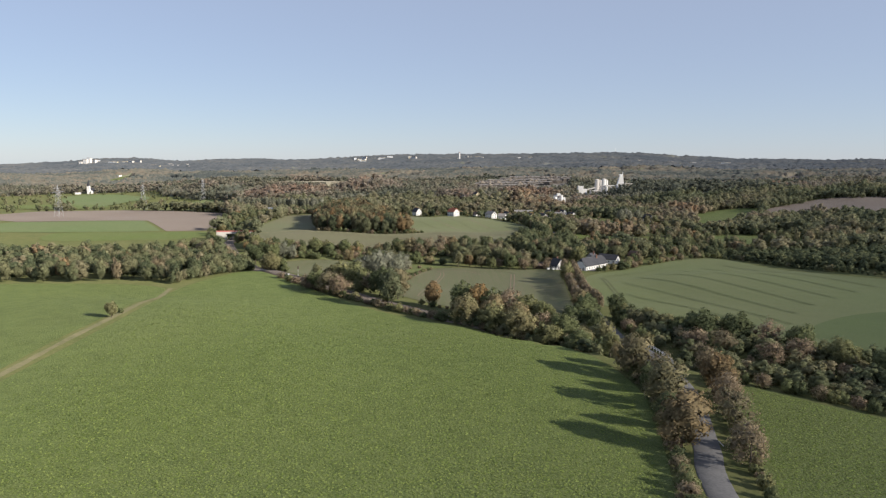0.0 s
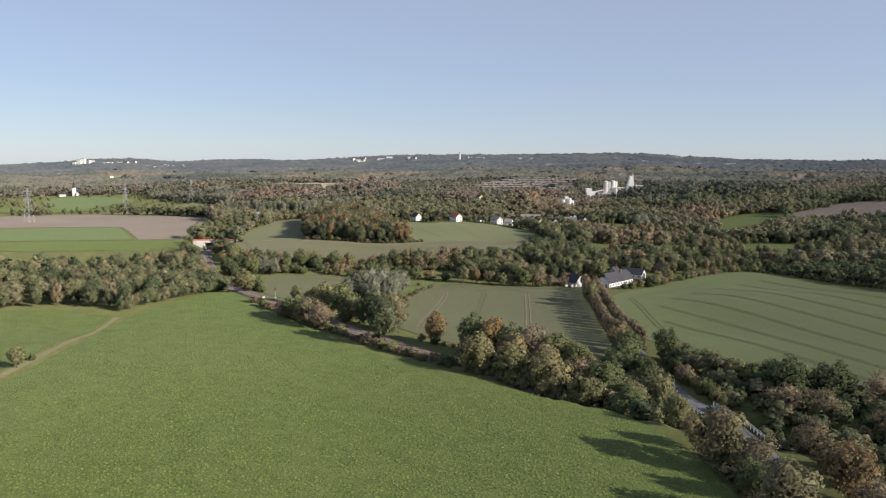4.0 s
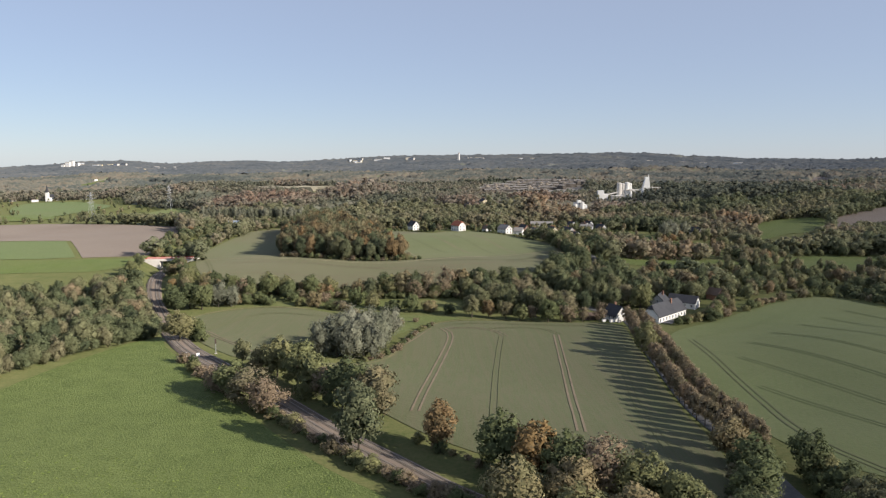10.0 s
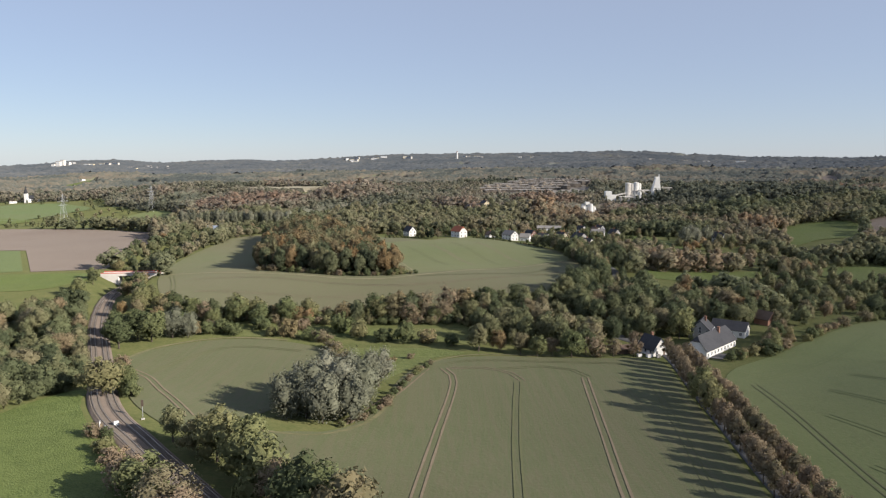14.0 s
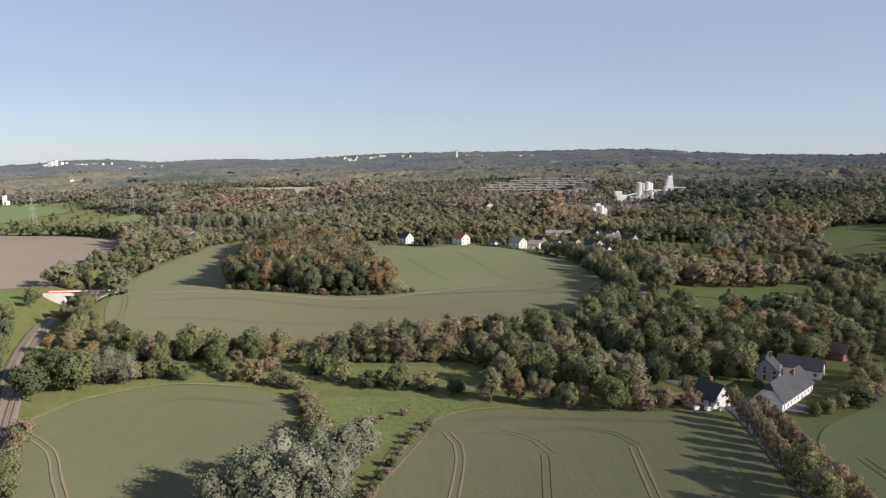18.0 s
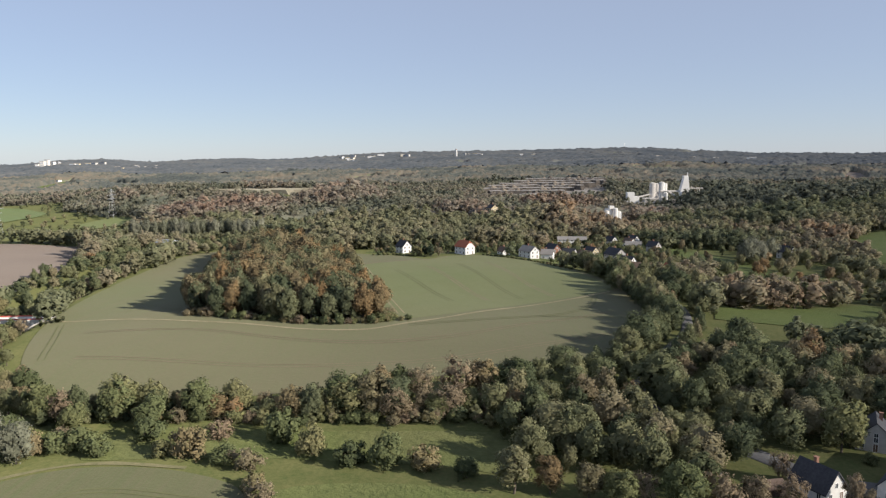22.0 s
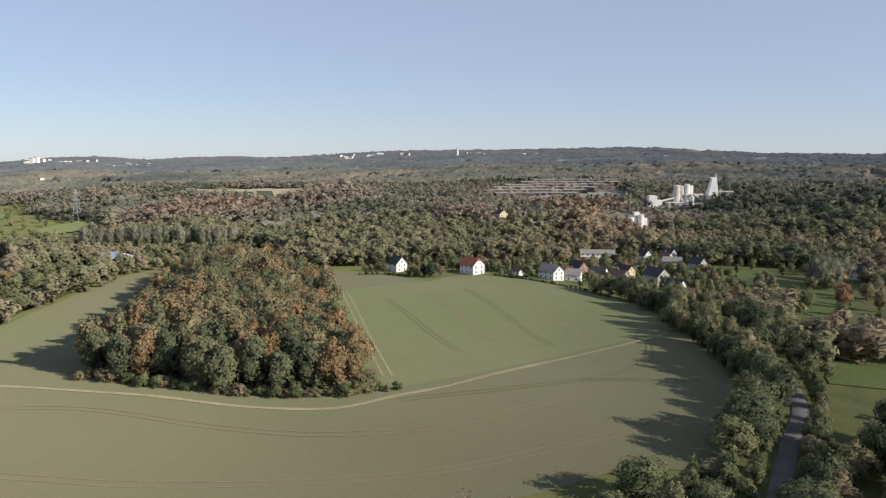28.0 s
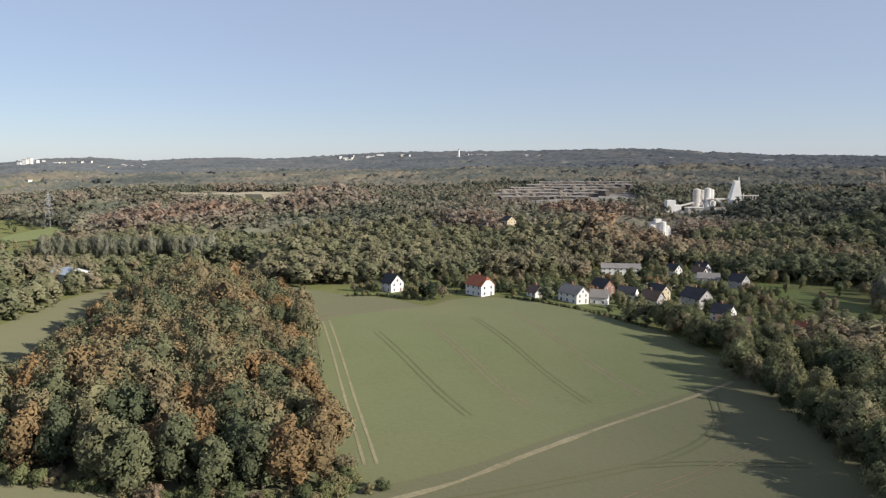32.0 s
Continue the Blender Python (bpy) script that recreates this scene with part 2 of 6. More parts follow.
def cutting(x, y):
    """How deep the railway lies below the land about it: under the bridge in the west, under the road in the east."""
    west = np.interp(y, [470, 560, 630, 720], [0, 2.5, 6.5, 6.5]) * np.clip((15 - np.abs(x - np.interp(y, [448, 486, 528, 580, 625, 670, 720], [-108, -126, -145, -163, -173, -180, -186]))) / 9, 0, 1)
    west = west * np.clip((800 - y) / 60, 0, 1)
    s = (x - 75) * 0.83 - (y - 237) * 0.56
    east = 5.5 * np.clip((70 - np.abs(s)) / 35, 0, 1) * np.clip((13 - np.abs((x - 75) * 0.56 + (y - 237) * 0.83)) / 8, 0, 1)
    return np.maximum(west, east)


def height(x, y, cut=True):
    """The ground's height: the spots blended nearby, hills rising to the ridge far off."""
    x, y = np.asarray(x, float), np.asarray(y, float)
    num = den = 0.0
    for spots, r in ((SPOTS, 30.0), (FAR_SPOTS, 80.0)):
        for a, b, z in spots:
            w = r * r / ((x - a) ** 2 + (y - b) ** 2 + r * r) ** 2
            num, den = num + w * z, den + w
    r, bearing = np.hypot(x, y - 100), np.degrees(np.arctan2(x, y - 100))
    ridge = np.interp(bearing, [p[0] for p in RIDGE], [p[1] for p in RIDGE])
    base = np.interp(bearing, [-32, -14, 0], [2, 8, 15])
    far = base + (ridge - base) * np.interp(r, [1500, 2000, 3000, 3900, 4550, 5200], [0, 0.12, 0.40, 0.60, 1.0, 0.7])
    k = np.clip((r - 1400) / 700, 0, 1)
    k = k * k * (3 - 2 * k)
    far = far + k * 5 * (np.sin(x / 230 + 1) * np.cos(y / 310) + 0.7 * np.sin(x / 97 + y / 140)) * (1 - np.clip((r - 3600) / 900, 0, 1))
    return num / den * (1 - k) + far * k - (cutting(x, y) if cut else 0.0)


# ---- land ----
def catmull(pts, step, closed=False):
    """A smooth line through the points, in steps of about step metres."""
    p = [Vector(q) for q in pts]
    n = len(p)
    out = []
    for i in range(n if closed else n - 1):
        a, b = p[i], p[(i + 1) % n]
        z0 = p[i - 1] if (closed or i > 0) else a * 2 - b
        z1 = p[(i + 2) % n] if (closed or i + 2 < n) else b * 2 - a
        k = max(1, int((b - a).length / step))
        for j in range(k):
            t = j / k
            out.append(0.5 * (2 * a + (b - z0) * t + (2 * z0 - 5 * a + 4 * b - z1) * t * t + (3 * a - z0 - 3 * b + z1) * t * t * t))
    if not closed:
        out.append(p[-1])
    return out


def inside(x, y, poly):
    x, y = np.asarray(x, float), np.asarray(y, float)
    hit = np.zeros(x.shape, bool)
    for (x0, y0), (x1, y1) in zip(poly, poly[1:] + poly[:1]):
        if y0 != y1:
            hit ^= ((y0 > y) != (y1 > y)) & (x < (x1 - x0) * (y - y0) / (y1 - y0) + x0)
    return hit


def mesh_np(name, V, F, mat, tint=None, smooth=False, N=None):
    """A mesh from arrays of vertices and triangles."""
    me = bpy.data.meshes.new(name)
    V, F = np.asarray(V, np.float32), np.asarray(F, np.int32)
    me.vertices.add(len(V))
    me.vertices.foreach_set("co", V.ravel())
    me.loops.add(F.size)
    me.loops.foreach_set("vertex_index", F.ravel())
    me.polygons.add(len(F))
    me.polygons.foreach_set("loop_start", np.arange(0, F.size, F.shape[1], dtype=np.int32))
    me.polygons.foreach_set("loop_total", np.full(len(F), F.shape[1], np.int32))
    if smooth:
        me.polygons.foreach_set("use_smooth", np.ones(len(F), bool))
    if tint is not None:
        me.attributes.new("tint", "FLOAT", "POINT").data.foreach_set("value", np.asarray(tint, np.float32))
    if N is not None:
        me.polygons.foreach_set("use_smooth", np.ones(len(F), bool))
        me.attributes.new("custom_normal", "FLOAT_VECTOR", "POINT").data.foreach_set("vector", np.asarray(N, np.float32).ravel())
    me.update(calc_edges=True)
    me.materials.append(mat)
    return me


def steps(lo, hi, mid0, mid1, fine, grow):
    """Coordinates fine between mid0 and mid1 and wider and wider beyond."""
    a = list(np.arange(mid0, mid1 + 0.1, fine))
    s = fine
    while a[-1] < hi:
        s = min(s * grow, 90)
        a.append(a[-1] + s)
    s = fine
    while a[0] > lo:
        s = min(s * grow, 90)
        a.insert(0, a[0] - s)
    return np.array(a)


gx, gy = steps(-3700, 3700, -250, 250, 6.0, 1.07), steps(-700, 5200, -30, 900, 6.0, 1.05)
GX, GY = np.meshgrid(gx, gy)
idx = np.arange(GX.size).reshape(GX.shape)
quads = np.stack([idx[:-1, :-1], idx[:-1, 1:], idx[1:, 1:], idx[1:, :-1]], -1).reshape(-1, 4)
ground = new("ground", mesh_np("ground", np.stack([GX, GY, height(GX, GY)], -1).reshape(-1, 3), quads, grass, smooth=True))
tagged(ground, "rolling grassland and woodland floor of the valley", "ground", kind="structure")


def corners(poly, k=0.05):
    """An outline whose corners stay sharp when it is rounded."""
    out = []
    for (ax, ay), (x, y), (bx_, by_) in zip(poly[-1:] + poly[:-1], poly, poly[1:] + poly[:1]):
        out += [(x + (ax - x) * k, y + (ay - y) * k), (x, y), (x + (bx_ - x) * k, y + (by_ - y) * k)]
    return out


def drape(name, poly, mat, label, lift=0.14, step=6.0, category="field"):
    """A field laid over the ground inside a rounded outline."""
    line = catmull([(x, y) for x, y in poly], step, True)
    ring = [(v.x, v.y) for v in line]
    xs, ys = [v[0] for v in ring], [v[1] for v in ring]
    X, Y = np.meshgrid(np.arange(min(xs), max(xs), step), np.arange(min(ys), max(ys), step))
    X, Y = X.ravel(), Y.ravel()
    ok = inside(X, Y, ring)
    X, Y = X[ok], Y[ok]
    near_edge = np.full(len(X), 1e9)
    for a, b in ring:
        near_edge = np.minimum(near_edge, (X - a) ** 2 + (Y - b) ** 2)
    ok = near_edge > (0.5 * step) ** 2
    pts = [Vector(p) for p in ring] + [Vector(p) for p in zip(X[ok], Y[ok])]
    vs, _, fs, _, _, _ = mathutils.geometry.delaunay_2d_cdt(pts, [], [list(range(len(ring)))], 1, 1e-4)
    V = np.array([(v.x, v.y) for v in vs])
    ob = new(name, mesh_np(name, np.column_stack([V, height(V[:, 0], V[:, 1]) + lift]), np.array([f for f in fs if len(f) == 3]), mat, smooth=True))
    return tagged(ob, label, category, kind="structure")


def ribbon(name, pts, width, mat, lift, parent=None, label="", category="", kind="", step=4.0, off=0.0, skirt=0.0, waver=0.0, cut=True):
    """A strip along a smooth line, off metres to its right, laid over the ground."""
    line = catmull(pts, step)
    n = len(line)
    V, F = [], []
    for i, p in enumerate(line):
        d = (line[min(i + 1, n - 1)] - line[max(i - 1, 0)]).normalized()
        r = Vector((d.y, -d.x))
        w = width * (1 + waver * noise.noise((p.x * 0.13, p.y * 0.13, width)))
        row = [(-w / 2, 0), (0, 0.0), (w / 2, 0)]
        if skirt:
            row = [(-w / 2 - skirt * 1.4, -skirt)] + row + [(w / 2 + skirt * 1.4, -skirt)]
        for s, dz in row:
            q = p + r * (off + s)
            V.append((q.x, q.y, float(height(q.x, q.y, cut)) + lift + dz))
        m = len(row)
        if i:
            for k in range(m - 1):
                a = (i - 1) * m + k
                F.append((a, a + 1, a + m + 1, a + m))
    ob = new(name, mesh_np(name, V, F, mat, smooth=True))
    if parent:
        ob.parent = parent
    return tagged(ob, label, category, "", kind)


NEAR_FIELD = [(-115, -60), (-115, 100), (-114, 191), (-112, 225), (-111, 255), (-113, 290), (-120, 332), (-112, 390), (-103, 425), (-93, 402), (-70, 366), (-41, 325), (-22, 300), (3, 277), (27, 259), (52, 231), (59, 190), (52, 150), (46, 118), (42, 40), (40, -60)]
WEST_FIELD = [(-119, -60), (-120, 190), (-118, 255), (-120, 300), (-127, 342), (-165, 356), (-230, 362), (-330, 380), (-340, 100), (-330, -60)]
EAST_NEAR = [(87, 199), (104, 187), (130, 168), (200, 130), (230, 20), (52, 10), (61, 100), (65.5, 128), (75, 160)]
EAST_RISE = [(106, 464), (134, 487), (194, 535), (216, 541), (228, 500), (245, 430), (300, 330), (262, 200), (165, 225), (124, 276), (98, 300), (86, 316), (82.5, 345), (86.5, 378), (92.5, 430)]
MID_FIELD = [(-10, 450), (0, 472), (21, 482), (60, 481), (84, 478), (81, 440), (75, 395), (70, 350), (65, 306), (55, 290), (20, 302), (0, 318), (-16, 340), (-30, 362), (-42, 386), (-28, 392), (-18, 408)]
SMALL_FIELD = [(-110, 470), (-102, 488), (-84, 500), (-58, 500), (-41, 490), (-38, 465), (-41, 440), (-46, 405), (-58, 384), (-78, 402), (-98, 440)]
FAR_FIELD = [(-118, 548), (-85, 542), (-49, 549), (-13, 559), (20, 568), (44, 580), (66, 582), (88, 608), (97, 640), (101, 668), (102, 695), (98, 730), (88, 764), (70, 790), (52, 806), (30, 819), (8, 812), (-1, 797), (-20, 820), (-56, 842), (-95, 882), (-140, 885), (-168, 840), (-166, 760), (-160, 656), (-142, 590)]
COPSE = [(-99, 630), (-70, 622), (-42, 617), (-22, 615), (-14, 622), (-28, 650), (-36, 700), (-45, 750), (-66, 800), (-92, 838), (-126, 848), (-134, 800), (-118, 740), (-110, 690), (-105, 655)]
PLOUGHED = [(-196, 652), (-235, 641), (-285, 728), (-420, 735), (-520, 800), (-500, 930), (-420, 950), (-330, 935), (-262, 905), (-222, 800), (-208, 720)]
WEST_GREEN = [(-240, 642), (-288, 726), (-420, 730), (-440, 640), (-330, 628), (-262, 634)]
WEST_MEADOW = [(-192, 634), (-258, 630), (-320, 622), (-310, 580), (-240, 585), (-200, 588)]
VALLEY_MEADOW = [(-84, 505), (-40, 510), (0, 505), (20, 500), (24, 520), (0, 524), (-40, 526), (-76, 524)]
TUSSOCK = [(-36, 492), (-8, 496), (14, 486), (0, 478), (-12, 452), (-22, 440), (-34, 462)]
EAST_MEADOW = [(122, 640), (131, 664), (150, 662), (212, 682), (230, 670), (185, 640), (160, 634)]
EAST_PADDOCK = [(258, 640), (300, 632), (345, 640), (352, 690), (305, 708), (252, 690)]
RIVER_MEADOW = [(182, 882), (190, 893), (204, 853), (216, 805), (210, 770), (185, 752), (172, 735), (170, 775), (182, 800), (178, 850)]
HILL_GREEN = [(298, 812), (340, 838), (376, 846), (405, 880), (420, 935), (378, 940), (322, 895)]
HILL_BROWN = [(385, 845), (450, 825), (500, 785), (620, 840), (640, 960), (520, 990), (430, 925)]
FAR_GREEN = [(-535, 1117), (-660, 1300), (-704, 1433), (-620, 1446), (-505, 1305), (-512, 1235)]
FAR_STRIP = [(-530, 1035), (-500, 1130), (-558, 1165), (-640, 1130), (-620, 1040)]
HILL_LEFT = [(-938, 2000), (-960, 2300), (-860, 2130), (-850, 1950)]
HILL_NEXT = [(-835, 2240), (-725, 2180), (-672, 2030), (-741, 2060)]
HILL_RIGHT = [(760, 1700), (1010, 2090), (1230, 2440), (1040, 2050), (890, 1800)]
FAR_PALE = [(-411, 1199), (-390, 1240), (-345, 1212), (-338, 1178), (-388, 1148)]
LAND = [
    drape("field", NEAR_FIELD, crop_near, "lush leafy green crop in a big sloping field"),
    drape("field", WEST_FIELD, crop_near, "lush leafy green crop beyond a dry grass strip"),
    drape("field", EAST_NEAR, crop_side, "bright green crop with drill rows beside the road"),
    drape("field", EAST_RISE, wheat_east, "young green wheat on a rounded rise"),
    drape("field", MID_FIELD, wheat_mid, "young wheat with straight tramlines beside the avenue"),
    drape("field", SMALL_FIELD, wheat_mid, "small young wheat field beside the railway"),
    drape("field", FAR_FIELD, wheat_far, "thin young wheat on brown soil round the copse"),
    drape("field", corners(PLOUGHED), ploughed, "bare brown ploughed field on a hill", 0.22, 12),
    drape("field", corners(WEST_GREEN), crop_west, "green field beside the ploughed one", 0.24, 10),
    drape("field", WEST_MEADOW, meadow, "green meadow beyond the railway bridge", 0.20, 10),
    drape("meadow", VALLEY_MEADOW, rough_meadow, "lush rough meadow between two tree rows"),
    drape("meadow", TUSSOCK, rough_meadow, "tussocky green meadow at the stream"),
    drape("meadow", corners(EAST_MEADOW), meadow, "bright green meadow among the trees", 0.3),
    drape("meadow", EAST_PADDOCK, meadow, "green paddock below dark trees", 0.3),
    drape("meadow", RIVER_MEADOW, meadow, "narrow green meadow with tree shadows", 0.3),
    drape("field", HILL_GREEN, meadow, "green field on the far hillside", 0.5, 12),
    drape("field", HILL_BROWN, ploughed, "brown ploughed field on the far hillside", 0.5, 12),
    drape("field", FAR_GREEN, crop_west, "distant green field below a hamlet", 0.8, 15),
    drape("field", FAR_PALE, wheat_east, "distant pale green field between woods", 0.8, 15),
    drape("field", FAR_STRIP, meadow, "distant green strip below the ploughed hill", 0.8, 15),
    drape("field", HILL_LEFT, meadow, "distant green hillside field", 1.5, 25),
    drape("field", HILL_NEXT, meadow, "distant green field below a hamlet", 1.5, 25),
    drape("field", HILL_RIGHT, ploughed, "distant brown field on the ridge", 1.5, 25),
]
north_wheat = drape("field", [(-18, 622), (6, 630), (24, 646), (46, 669), (78, 692), (95, 706), (93, 732), (85, 763), (69, 789), (51, 805), (30, 817), (9, 810), (0, 795), (-22, 782), (-40, 768), (-40, 742), (-32, 700), (-26, 655)], wheat_north, "greener young wheat between copse and village", 0.20)
dark_patch = drape("field", [(148, 274), (205, 318), (280, 300), (262, 200), (168, 228)], crop_dark, "darker green crop at the foot of the rise", 0.19)
fields = {f: LAND[i] for i, f in enumerate(("near", "west", "east_near", "rise", "mid", "small", "far"))}

# strips between the fields and round the copse
ribbon("grass_strip", [(-117, 60), (-117, 190), (-115, 255), (-117, 295), (-124, 342)], 2.3, dull_grass, 0.20, None, "dry grass strip between two crop fields", "verge", "structure", waver=0.5)
ribbon("farm_track", [(-157, 630), (-118, 624), (-94, 619), (-69, 614.5), (-44, 609), (-24, 607), (-9, 615), (6, 624), (24, 641), (46, 664), (76, 687), (92, 700)], 1.5, dry_grass, 0.24, None, "dry grass farm track between wheat fields", "track", "structure", waver=0.5)
ribbon("field_edge", [(-48, 762), (-30, 780), (0, 794), (12, 812)], 1.2, track_soil, 0.22, None, "thin brown boundary line in the wheat", "field edge", "structure", waver=0.5)
ribbon("field_margin", [(-112, 466), (-104, 488), (-84, 502), (-58, 502)], 1.5, dull_grass, 0.20, None, "dry grass margin round the small field", "verge", "structure", waver=0.6)
ribbon("field_margin", [(-44, 388), (-28, 389.5), (-16, 408), (-8, 450), (2, 474), (21, 484.5), (60, 484)], 1.2, dull_grass, 0.20, None, "dry grass margin round the tramline field", "verge", "structure", waver=0.6)


def wheel_tracks(field, pts, mat, gap=1.9, width=0.55, lift=0.24):
    for s in (-gap / 2, gap / 2):
        ribbon("wheel_track", pts, width, mat, lift, fields[field], step=5, off=s, waver=0.4)


wheel_tracks("mid", [(4, 462), (7, 445), (1, 395), (-5, 337)], track_soil, 2.0, 0.6)
wheel_tracks("mid", [(28, 446), (21, 390), (14, 320)], track_green)
wheel_tracks("mid", [(51.5, 452), (45, 396), (36, 325)], track_soil, 2.0, 0.6)
wheel_tracks("mid", [(-2, 462), (-12, 430), (-24, 400)], track_soil, 2.2)
wheel_tracks("small", [(-109, 463), (-93, 447), (-80, 425), (-62, 395)], track_soil, 1.9, 0.5)
wheel_tracks("small", [(-95, 450), (-88, 472), (-76, 488), (-50, 486)], track_green)
wheel_tracks("rise", [(106, 445), (100, 392), (97, 359), (93, 326), (98, 306), (108, 285)], track_green, 2.0, 0.5)
wheel_tracks("rise", [(110, 452), (122, 458), (150, 478), (185, 512)], faint_track, 2.0, 0.6)
for x, y in ((103, 376), (111, 410), (125, 434), (143, 453), (163, 470), (183, 487), (203, 503)):
    wheel_tracks("rise", [(x, y), (x + 12, y - 32), (x + 22, y - 64), (x + 38, y - 120)], faint_track, 2.0, 0.6)
wheel_tracks("mid", [(-4, 456), (4, 468), (16, 474), (40, 474), (70, 472)], track_green, 1.9, 0.45)
wheel_tracks("mid", [(30, 447), (27, 456), (18, 463), (6, 462)], track_soil, 1.9, 0.4)
wheel_tracks("mid", [(53, 453), (49, 462), (40, 466), (24, 462)], track_green, 1.9, 0.4)
wheel_tracks("mid", [(72, 440), (66, 400), (58, 350), (54, 310)], track_green, 1.9, 0.4)
for k, m in ((0, track_green), (1, track_soil), (2, track_green), (3, track_soil)):
    wheel_tracks("far", [(-19 + 18 * k, 745 + 12 * k), (-5 + 18 * k, 706 + 8 * k), (10 + 17 * k, 664 + 8 * k)], m, 2.0, 0.55)
wheel_tracks("far", [(-40, 765), (-26, 700), (-12, 632)], dry_grass, 2.6, 0.7)
wheel_tracks("far", [(-128, 572), (-136, 596), (-146, 622)], track_green, 2.0, 0.4)
wheel_tracks("far", [(-8, 612), (20, 622), (50, 640), (72, 662), (82, 690)], track_green, 2.0, 0.5)
wheel_tracks("far", [(44, 636), (60, 640), (84, 640)], track_green, 2.0, 0.4)

wheel_tracks("far", [(-128, 604), (-92, 606), (-55, 598), (-20, 593), (12, 601), (48, 627), (80, 652)], track_soil, 2.0, 0.35)
wheel_tracks("far", [(-118, 574), (-60, 571), (0, 578), (40, 594), (70, 612)], track_soil, 2.0, 0.3)

# ---- road and railway ----
ROAD = [(38, -60), (46, 60), (56, 130), (62.5, 154), (71.3, 192), (73.5, 233), (70.5, 255), (71, 280), (71.6, 306), (74.3, 345), (78, 383), (84.2, 432), (91.5, 480), (89, 497), (81, 513), (68, 532), (64, 553), (75, 574), (88, 596), (103, 621), (114, 660), (112, 700)]
road = ribbon("road", ROAD[:16], 5.6, asphalt, 0.30, None, "grey asphalt country road lined with trees", "road", "structure", skirt=0.25, cut=False)
ribbon("lane", ROAD[15:], 3.8, asphalt, 0.29, None, "narrow asphalt lane between hedges and trees", "road", "structure", skirt=0.2, cut=False)
ribbon("road_verge", ROAD[:5], 10.5, grass, 0.16, None, "grassy verge beside the country road", "verge", "structure")
ribbon("farmyard", [(97, 492), (104, 489), (112, 484)], 9, asphalt, 0.22, None, "paved yard before the white farmhouse", "yard", "structure")
RAIL = [(235, 120), (150, 186), (112, 212), (75, 237), (40, 260), (8, 284), (-9, 303), (-25, 322), (-42, 345), (-66, 374), (-86, 401), (-108, 448), (-126, 486), (-145, 528), (-163, 580), (-173, 625), (-180, 670), (-186, 720)]
railway = ribbon("railway", RAIL, 6.8, ballast, 0.55, None, "double-track railway on brown ballast", "railway", "structure", skirt=0.5)
for t_off in (-2.0, 2.0):
    for r_off in (-0.75, 0.75):
        ribbon("rail", RAIL, 0.08, rail_steel, 0.84, railway, step=4, off=t_off + r_off, skirt=0.04)
sleepers = []
rail_line = catmull(RAIL[4:], 0.62)
for i, p in enumerate(rail_line[:-1]):
    d = (rail_line[i + 1] - p).normalized()
    for t_off in (-2.0, 2.0):
        q = p + Vector((d.y, -d.x)) * t_off
        sleepers.append((q.x, q.y, math.degrees(math.atan2(d.y, d.x))))


# ---- building blocks ----
def thing(name, x, y, z=None, turn=0.0, label="", category="", group="", sx=1.0, sz=1.0):
    ob = new(name)
    ob.empty_display_size = 0.5
    zz = float(height(x, y)) if z is None else z
    ob.matrix_basis = Matrix.Translation((x, y, zz)) @ Matrix.Rotation(radians(turn), 4, "Z") @ Matrix.Diagonal((sx, sx, sz, 1))
    return tagged(ob, label, category, group)


def child(name, me, parent, label=""):
    ob = new(name, me)
    ob.parent = parent
    return tagged(ob, label)


class Geo:
    """Collects boxes, tubes and faces for one mesh."""

    def __init__(self):
        self.v, self.f = [], []

    def add(self, vs, fs):
        n = len(self.v)
        self.v += [tuple(v) for v in vs]
        self.f += [tuple(n + i for i in f) for f in fs]
        return self

    def box(self, x, y, z, sx, sy, sz, turn=0.0):
        c, s = math.cos(radians(turn)), math.sin(radians(turn))
        vs = []
        for dz in (0, sz):
            for dx, dy in ((-1, -1), (1, -1), (1, 1), (-1, 1)):
                px, py = dx * sx / 2, dy * sy / 2
                vs.append((x + c * px - s * py, y + s * px + c * py, z + dz))
        return self.add(vs, [(3, 2, 1, 0), (4, 5, 6, 7), (0, 1, 5, 4), (1, 2, 6, 5), (2, 3, 7, 6), (3, 0, 4, 7)])

    def tube(self, a, b, r0, r1, n=7, cap=True):
        a, b = Vector(a), Vector(b)
        d = (b - a).normalized()
        u = d.orthogonal().normalized()
        w = d.cross(u)
        vs = [a + (u * math.cos(k * math.tau / n) + w * math.sin(k * math.tau / n)) * r0 for k in range(n)]
        vs += [b + (u * math.cos(k * math.tau / n) + w * math.sin(k * math.tau / n)) * r1 for k in range(n)]
        fs = [(k, (k + 1) % n, n + (k + 1) % n, n + k) for k in range(n)]
        if cap:
            fs += [tuple(range(n - 1, -1, -1)), tuple(range(n, 2 * n))]
        return self.add(vs, fs)

    def mesh(self, name, mat, smooth=False):
        me = bpy.data.meshes.new(name)
        me.from_pydata(self.v, [], self.f)
        if smooth:
            me.polygons.foreach_set("use_smooth", [True] * len(me.polygons))
        me.materials.append(mat)
        return me


# ---- trees ----
def unit(a):
    return a / np.maximum(np.linalg.norm(a, axis=-1, keepdims=True), 1e-6)


OCT_V = np.array([(1, 0, 0), (-1, 0, 0), (0, 1, 0), (0, -1, 0), (0, 0, 1), (0, 0, -1)], float)
OCT_F = np.array([(0, 2, 4), (2, 1, 4), (1, 3, 4), (3, 0, 4), (2, 0, 5), (1, 2, 5), (3, 1, 5), (0, 3, 5)])


